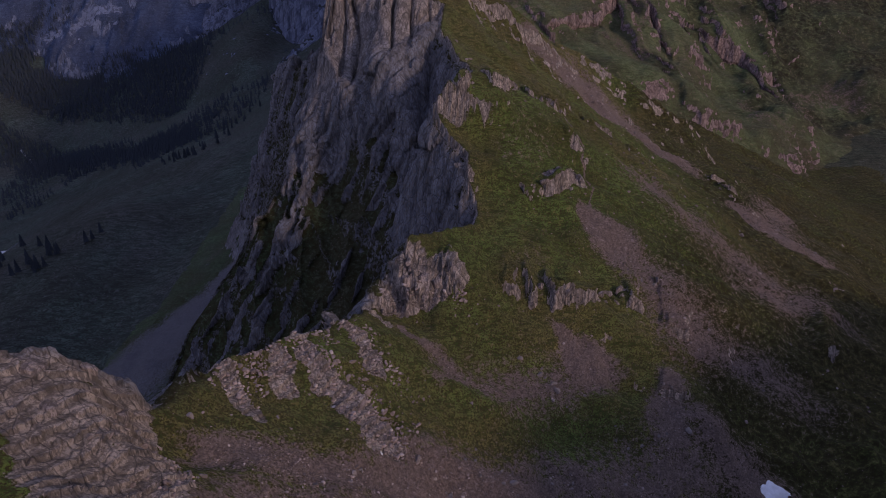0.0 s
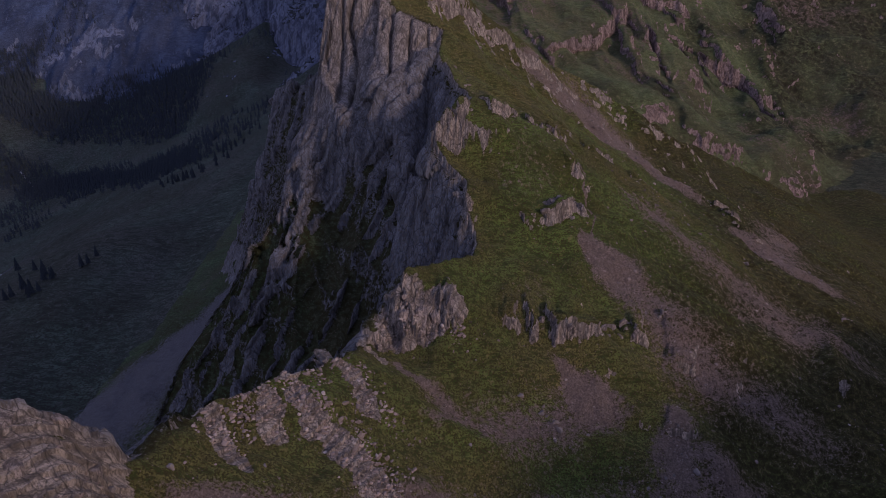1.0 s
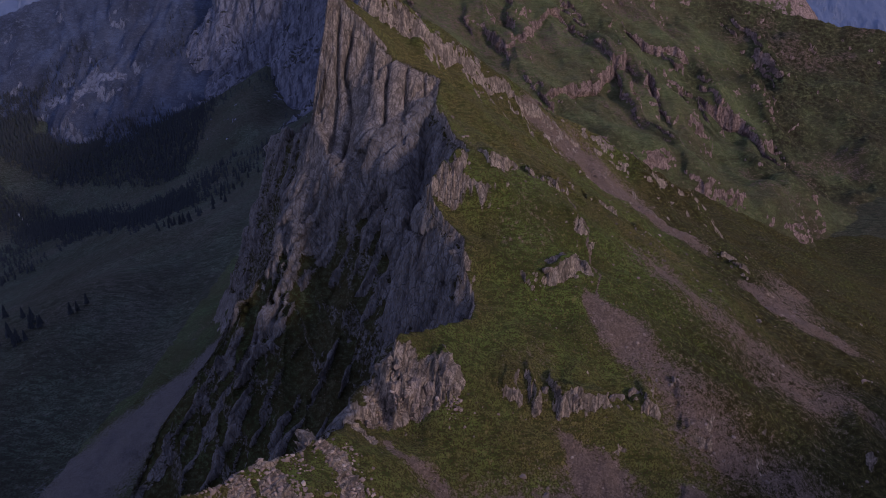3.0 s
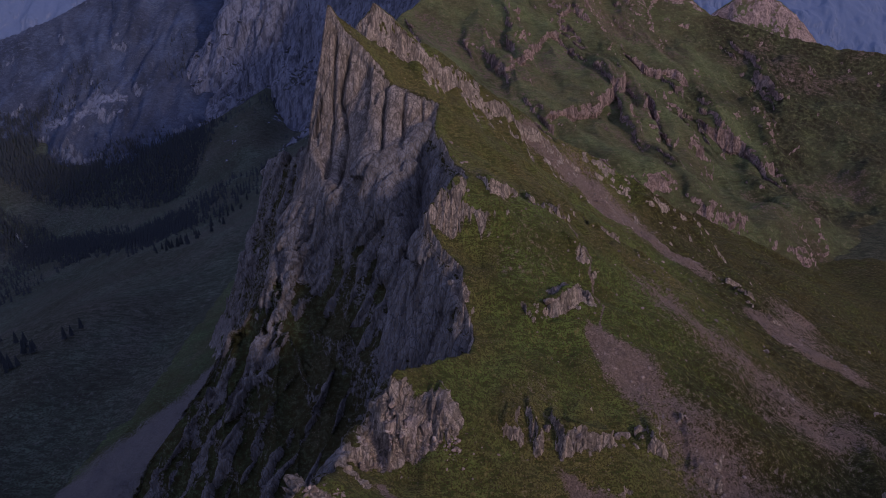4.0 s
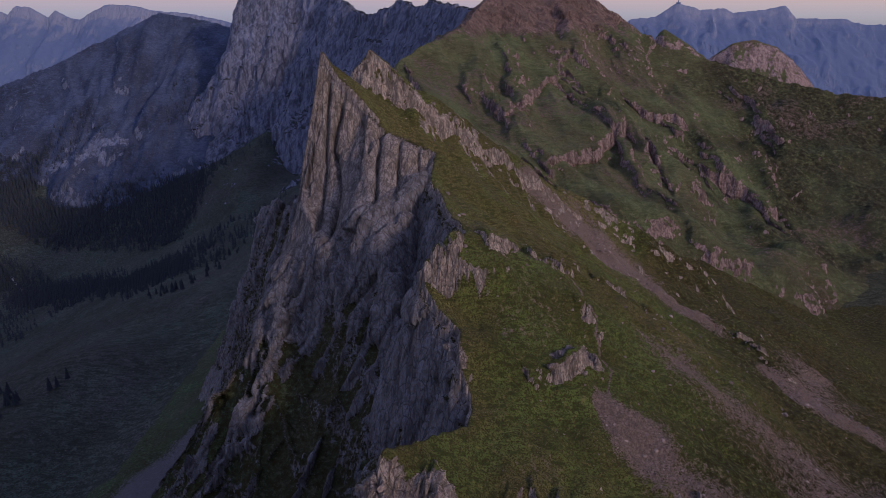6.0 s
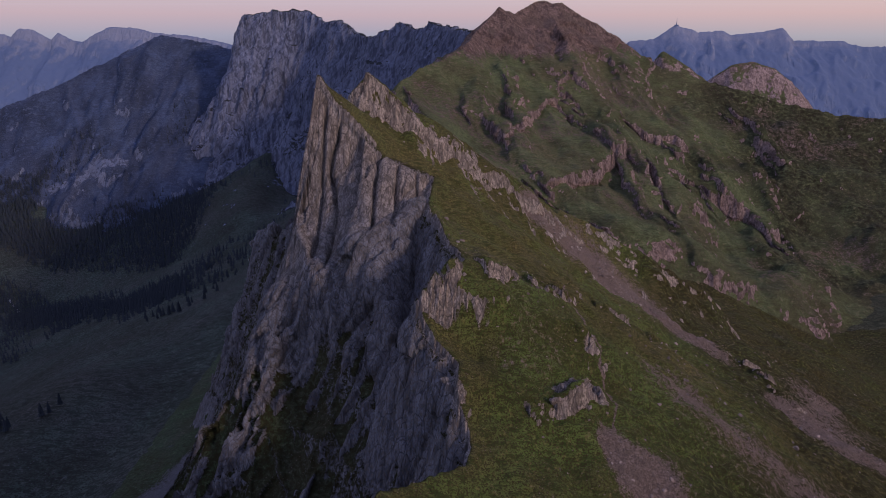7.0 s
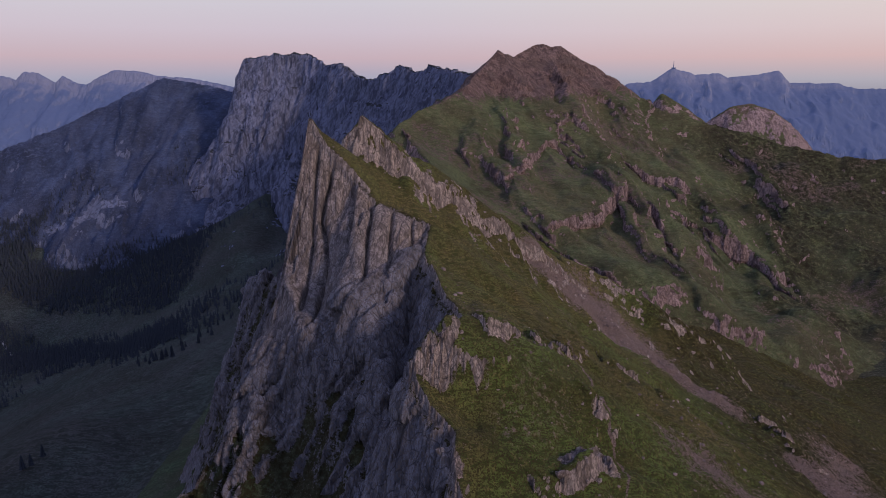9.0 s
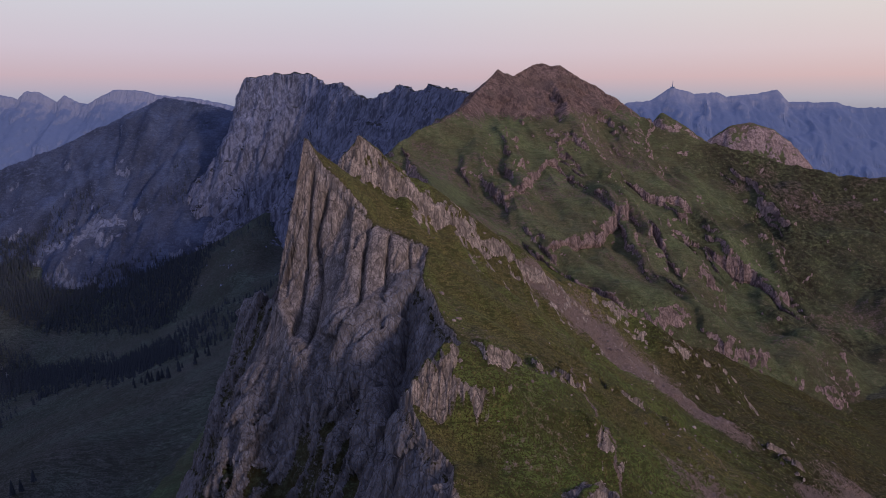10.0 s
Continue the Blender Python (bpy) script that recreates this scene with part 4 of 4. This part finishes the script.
pale.data.materials[0] = plain("pale_limestone", (0.62, 0.58, 0.55), (0.45, 0.42, 0.40), 0.8)
pale.matrix_world = pose(-18, 142, ground_at(-18, 142) + 0.3, 0, 10, -50)
tagged(pale, "long pale limestone boulder lying on scree", "boulder", "boulders on the slope")


def scatter(name, label, places, sizes, material, seed, category="stones"):
    """Very many small stones as one mesh."""
    r = np.random.RandomState(seed)
    phi = (1 + 5 ** 0.5) / 2
    base = np.array([(-1, phi, 0), (1, phi, 0), (-1, -phi, 0), (1, -phi, 0), (0, -1, phi), (0, 1, phi), (0, -1, -phi), (0, 1, -phi), (phi, 0, -1), (phi, 0, 1), (-phi, 0, -1), (-phi, 0, 1)]) / 1.9
    faces = np.array([(0, 11, 5), (0, 5, 1), (0, 1, 7), (0, 7, 10), (0, 10, 11), (1, 5, 9), (5, 11, 4), (11, 10, 2), (10, 7, 6), (7, 1, 8),
                      (3, 9, 4), (3, 4, 2), (3, 2, 6), (3, 6, 8), (3, 8, 9), (4, 9, 5), (2, 4, 11), (6, 2, 10), (8, 6, 7), (9, 8, 1)])
    n = len(places)
    v = base[None] * r.uniform(0.65, 1.25, (n, 12, 1)) * sizes[:, None, None] * np.stack([r.uniform(0.7, 1.3, n), r.uniform(0.6, 1.1, n), r.uniform(0.4, 0.8, n)], -1)[:, None, :]
    t = r.uniform(0, 6.28, n)
    c, s = np.cos(t)[:, None], np.sin(t)[:, None]
    v = np.stack([v[..., 0] * c - v[..., 1] * s, v[..., 0] * s + v[..., 1] * c, v[..., 2]], -1) + places[:, None, :]
    f = (faces[None] + 12 * np.arange(n)[:, None, None]).reshape(-1, 3)
    me = bpy.data.meshes.new(name)
    me.vertices.add(n * 12)
    me.vertices.foreach_set("co", v.astype(np.float32).ravel())
    me.loops.add(f.size)
    me.loops.foreach_set("vertex_index", f.ravel().astype(np.int32))
    me.polygons.add(len(f))
    me.polygons.foreach_set("loop_start", (np.arange(len(f)) * 3).astype(np.int32))
    me.polygons.foreach_set("use_smooth", np.zeros(len(f), bool))
    me.update(calc_edges=True)
    me.materials.append(material)
    return tagged(new(name, me), label, category, kind="stuff")


SCREE_STONE, ss_nt, ss_b = nodes_of("scree_stone")
ss_geo = ss_nt.nodes.new("ShaderNodeNewGeometry")
ss_nt.links.new(ramp(ss_nt, ss_geo.outputs["Random Per Island"], (0.0, (0.10, 0.075, 0.068)), (0.5, (0.225, 0.165, 0.145)), (0.9, (0.34, 0.255, 0.225)), (1.0, (0.46, 0.37, 0.33))), ss_b.inputs["Base Color"])
ss_b.inputs["Roughness"].default_value = 0.95
r2 = np.random.RandomState(21)
cand = np.stack([r2.uniform(-95, 280, 260000), r2.uniform(75, 540, 260000)], -1)
mask = patches(cand[:, 0], cand[:, 1], SCREE)
near_w = np.clip(260 / np.maximum(cand[:, 1], 90), 0.35, 2.2)
bare_rock = patches(cand[:, 0], cand[:, 1], ROCKY) > 0.5
keep = (r2.rand(len(cand)) < smooth(0.40, 0.85, mask) * 0.55 * near_w) & ~bare_rock
pl = cand[keep]
sz = np.minimum(0.14 + r2.exponential(0.13, len(pl)), 1.0) * np.clip(pl[:, 1] / 240, 0.75, 1.5)
scatter("scree_stones", "pinkish grey scree stones covering gullies on the slope", np.column_stack([pl, near_land(pl[:, 0], pl[:, 1]) + 0.12]), sz, SCREE_STONE, 3)
keep = (r2.rand(len(cand)) < 0.034 * (0.2 + smooth(-0.1, 0.5, fbm(cand[:, 0] / 25, cand[:, 1] / 25, 3.0, 3))) * near_w) & (mask < 0.4)
pl = cand[keep & ~bare_rock]
pl = pl[along(pl[:, 0], pl[:, 1], ARETE)[0] > 1]
sz = np.minimum(0.15 + r2.exponential(0.2, len(pl)), 1.2) * np.clip(pl[:, 1] / 260, 0.8, 1.5)
scatter("turf_stones", "scattered grey stones lying on the alpine turf", np.column_stack([pl, near_land(pl[:, 0], pl[:, 1]) + 0.1]), sz, SCREE_STONE, 4)

cand = np.stack([r2.uniform(-95, 10, 60000), r2.uniform(78, 235, 60000)], -1)
beds = patches(cand[:, 0], cand[:, 1], [(-46, 176, 11, -20, 154, 13, 0.8), (-52, 166, 12, -56, 148, 11, 0.8), (-36, 194, 9, -20, 178, 8, 0.8), (-60, 108, 4, -54, 98, 5, 0.6), (-20, 218, 5, 4, 226, 8, 0.8)])
pl = cand[r2.rand(len(cand)) < 0.38 * smooth(0.35, 0.8, beds)]
pl = pl[along(pl[:, 0], pl[:, 1], ARETE)[0] > 0.5][:4200]
sz = np.minimum(0.22 + r2.exponential(0.2, len(pl)), 1.1)
scatter("broken_rock", "broken pinkish limestone pieces between tufts of turf", np.column_stack([pl, near_land(pl[:, 0], pl[:, 1]) + 0.1]), sz, SCREE_STONE, 6)

# ---- old snow in the gully ----
sx, sy = np.meshgrid(np.linspace(-1.3, 1.3, 60), np.linspace(-1.3, 1.3, 60))
sr = np.hypot(sx, sy) * (1 + 0.45 * fbm(sx * 1.6 + 3, sy * 1.6, 0.0, 4))
SXW, SYW = 125 + 5.0 * sx + 1.5 * sy, 178 + 4.2 * sy
snow = sheet("snow_patch", SXW, SYW, near_land(SXW, SYW) + 1.1 * np.clip(1 - sr ** 2, -1.2, 1) + 0.35, {}, SNOW)
tagged(snow, "small patch of old white snow in the gully", "snow")


# ---- trees ----
def spruce_arrays(r, height, tiers=7, arms=9):
    """Crown of a spruce: drooping, ragged tiers of boughs round the trunk."""
    vs, fs = [], []
    for i in range(tiers):
        t = i / (tiers - 1)
        z1 = height * (0.12 + 0.80 * t)
        rad = height * 0.19 * (1 - t) ** 0.85 + height * 0.02
        top = z1 + height * 0.17
        apex = len(vs)
        vs.append((0, 0, min(top, height)))
        ring = []
        for k in range(arms * 2):
            a = math.pi * k / arms + r.uniform(-0.12, 0.12)
            q = rad * (r.uniform(0.85, 1.2) if k % 2 == 0 else r.uniform(0.45, 0.65))
            ring.append(len(vs))
            vs.append((q * math.cos(a), q * math.sin(a), z1 - (0.05 * height * r.uniform(0.4, 1.1) if k % 2 == 0 else 0)))
        for k in range(arms * 2):
            fs.append((apex, ring[k], ring[(k + 1) % (arms * 2)]))
    return np.array(vs), np.array(fs)


def spruce(r, height):
    tree = new("spruce_tree")
    bm = bmesh.new()
    bmesh.ops.create_cone(bm, cap_ends=True, segments=7, radius1=0.022 * height, radius2=0.006 * height, depth=0.8 * height, matrix=Matrix.Translation((0, 0, 0.38 * height)))
    me = bpy.data.meshes.new("trunk")
    bm.to_mesh(me)
    bm.free()
    me.materials.append(BARK)
    new("trunk", me).parent = tree
    v, f = spruce_arrays(r, height, 10, 9)
    me = bpy.data.meshes.new("crown")
    me.from_pydata(v.tolist(), [], f.tolist())
    me.materials.append(NEEDLES)
    new("crown", me).parent = tree
    return tagged(tree, "dark green spruce standing on the valley meadow", "tree", "spruces on the meadow")


def valley_at(x, y):
    return float(valley(np.array([float(x)]), np.array([float(y)]))[0]) - 0.9


r3 = np.random.RandomState(9)
kinds = [spruce(r3, h) for h in (20.0, 17.0, 14.0)]
lone = []
for cx, cy, n, reach in ((-470, 668, 9, 18), (-455, 705, 4, 14), (-425, 730, 3, 10), (-510, 690, 6, 25), (-560, 740, 5, 30), (-470, 1130, 7, 25), (-500, 1180, 8, 30), (-440, 1220, 6, 30), (-420, 1320, 5, 30), (-380, 1400, 5, 40)):
    lone += [(cx + r3.normal() * reach, cy + r3.normal() * reach) for _ in range(n)]
for i, (x, y) in enumerate(lone):
    k = r3.uniform(0.75, 1.15)
    m = pose(x, y, valley_at(x, y), 0, 0, r3.uniform(0, 360)) @ Matrix.Scale(k, 4)
    if i < 3:
        kinds[i].matrix_basis = m
    else:
        made = copy_thing(kinds[i % 3], m)
        made.scale = (k, k, k)

# woods on the valley floor, as one mass of crowns
V, Fc, off = [], [], 0
shapes = [spruce_arrays(r3, h, 5, 5) for h in (21.0, 18.0, 15.0, 23.0)]
tx, ty = r3.uniform(-1700, -420, 60000), r3.uniform(1250, 2650, 60000)
band = 0.9 * np.exp(-(((ty - (1500 - 0.68 * (tx + 621))) / 85) ** 2)) * smooth(-460, -640, tx) + 1.1 * smooth(-40, 40, ty - (1872 - 0.455 * (tx + 709))) * smooth(60, -40, ty - (2300 - 0.1 * (tx + 1000))) * smooth(-700, -790, tx) + smooth(-1430, -1470, tx) * smooth(2320, 2350, ty) * smooth(2590, 2540, ty)
stand = np.nonzero(r3.rand(len(tx)) < band + 0.5 * fbm(tx / 160, ty / 160, 4.0, 3) - 0.1)[0][:9000]
tz = np.maximum(np.maximum(valley(tx, ty), LANDS["mountain_dark"](tx, ty)), LANDS["mountain_massif"](tx, ty)) - 0.9
for i in stand:
    v, f = shapes[r3.randint(4)]
    V.append(v * r3.uniform(0.7, 1.1) + np.array([tx[i], ty[i], tz[i]]))
    Fc.append(f + off)
    off += len(v)
me = bpy.data.meshes.new("forest")
me.from_pydata(np.concatenate(V).tolist(), [], np.concatenate(Fc).tolist())
me.materials.append(NEEDLES)
tagged(new("forest", me), "dark spruce woods on the valley floor", "forest", kind="stuff")


# ---- the alp on the valley meadow ----
BOARDS = plain("weathered_boards", (0.16, 0.12, 0.09), (0.09, 0.07, 0.055), 1.2, 0.85, (1, 1, 6))
ROOFING = plain("pale_metal_roof", (0.62, 0.63, 0.66), (0.42, 0.43, 0.46), 0.5, 0.5)
PLASTER = plain("pale_plaster", (0.55, 0.53, 0.50), (0.42, 0.40, 0.38), 0.7)
DARK_OPENING = plain("dark_opening", (0.03, 0.03, 0.035), (0.02, 0.02, 0.02), 1.0)


def part(name, bm, material, parent, label=""):
    me = bpy.data.meshes.new(name)
    bm.to_mesh(me)
    bm.free()
    me.materials.append(material)
    ob = new(name, me)
    ob.parent = parent
    return tagged(ob, label)


def box(size, at, bevel=0.0):
    bm = bmesh.new()
    bmesh.ops.create_cube(bm, size=1, matrix=Matrix.Translation(at) @ Matrix.Diagonal((*size, 1)))
    if bevel:
        bmesh.ops.bevel(bm, geom=bm.edges[:], offset=bevel, segments=1, affect="EDGES")
    return bm


def barn(x, y, turn, length, width, eaves, rise):
    """A long alpine barn: plastered base, boarded upper walls, low gable roof of two sheets."""
    house = new("alpine_barn")
    part("stone_base", box((length, width, 1.6), (0, 0, 0.3), 0.08), PLASTER, house)
    bm = bmesh.new()
    prof = [(-width / 2 + 0.15, 1.1), (width / 2 - 0.15, 1.1), (width / 2 - 0.15, eaves), (0, eaves + rise), (-width / 2 + 0.15, eaves)]
    ends = [[bm.verts.new((sx * (length / 2 - 0.15), py, pz)) for py, pz in prof] for sx in (-1, 1)]
    bm.faces.new(ends[0])
    bm.faces.new(ends[1][::-1])
    for i in range(5):
        bm.faces.new((ends[0][i], ends[1][i], ends[1][(i + 1) % 5], ends[0][(i + 1) % 5]))
    part("wall", bm, BOARDS, house, "weathered board walls")
    slope = math.atan2(rise, width / 2)
    span = math.hypot(rise, width / 2) + 0.8
    for s in (-1, 1):
        bm = box((length + 1.4, span, 0.18), (0, 0, 0), 0.03)
        bm.transform(Matrix.Translation((0, s * (width / 4 + 0.25), eaves + rise / 2 + 0.02)) @ Matrix.Rotation(-s * slope, 4, "X"))
        part("roof", bm, ROOFING, house, "pale sheet metal roof")
    part("door", box((2.6, 0.12, 2.3), (0, -width / 2 + 0.05, 2.0), 0.02), DARK_OPENING, house)
    for wx in (-0.36, -0.2, 0.2, 0.36):
        part("window", box((1.1, 0.12, 0.9), (wx * length, -width / 2 + 0.08, 2.2), 0.02), DARK_OPENING, house)
    house.matrix_world = pose(x, y, valley_at(x, y) + 0.6, 0, 0, turn)
    return tagged(house, "long alpine barn with pale roof on meadow", "barn", "barns on the alp")


barn(-586, 782, 12, 26, 9, 3.6, 2.2)
barn(-580, 764, 12, 16, 7, 3.2, 1.8)

# ---- stream bed ----
GRAVEL = plain("pale_gravel", (0.50, 0.49, 0.50), (0.34, 0.33, 0.34), 0.2)
st = np.linspace(0, 1, 60)
bx, by = -1300 + 170 * st, 1985 - 175 * st
bx = bx + 9 * fbm(st * 6, 0.2, 1.0, 3)
wide = 2.6 + 1.4 * fbm(st * 8, 4.2, 1.0, 3)
SBX, SBY = np.stack([bx - wide, bx, bx + wide], 1), np.stack([by - 0.6 * wide, by, by + 0.6 * wide], 1)
stream = sheet("stream_bed", SBX, SBY, valley(SBX, SBY) + np.array([0.2, 0.5, 0.2]), {}, GRAVEL)
tagged(stream, "pale winding gravel stream bed across the meadow", "stream", kind="structure")

# ---- mast on the far summit ----
mast = new("summit_mast")
bm = bmesh.new()
bmesh.ops.create_cone(bm, cap_ends=True, segments=10, radius1=2.6, radius2=0.9, depth=44, matrix=Matrix.Translation((0, 0, 22)))
# hazed like the ranges: painted blue with a slight glow
part("pole", bm, HAZE, mast)
part("station", box((22, 14, 8), (0, 0, 2), 0.5), HAZE, mast)
mast.matrix_world = pose(1412, 4398, 462)
tagged(mast, "transmitter mast on a hazy far summit", "mast")
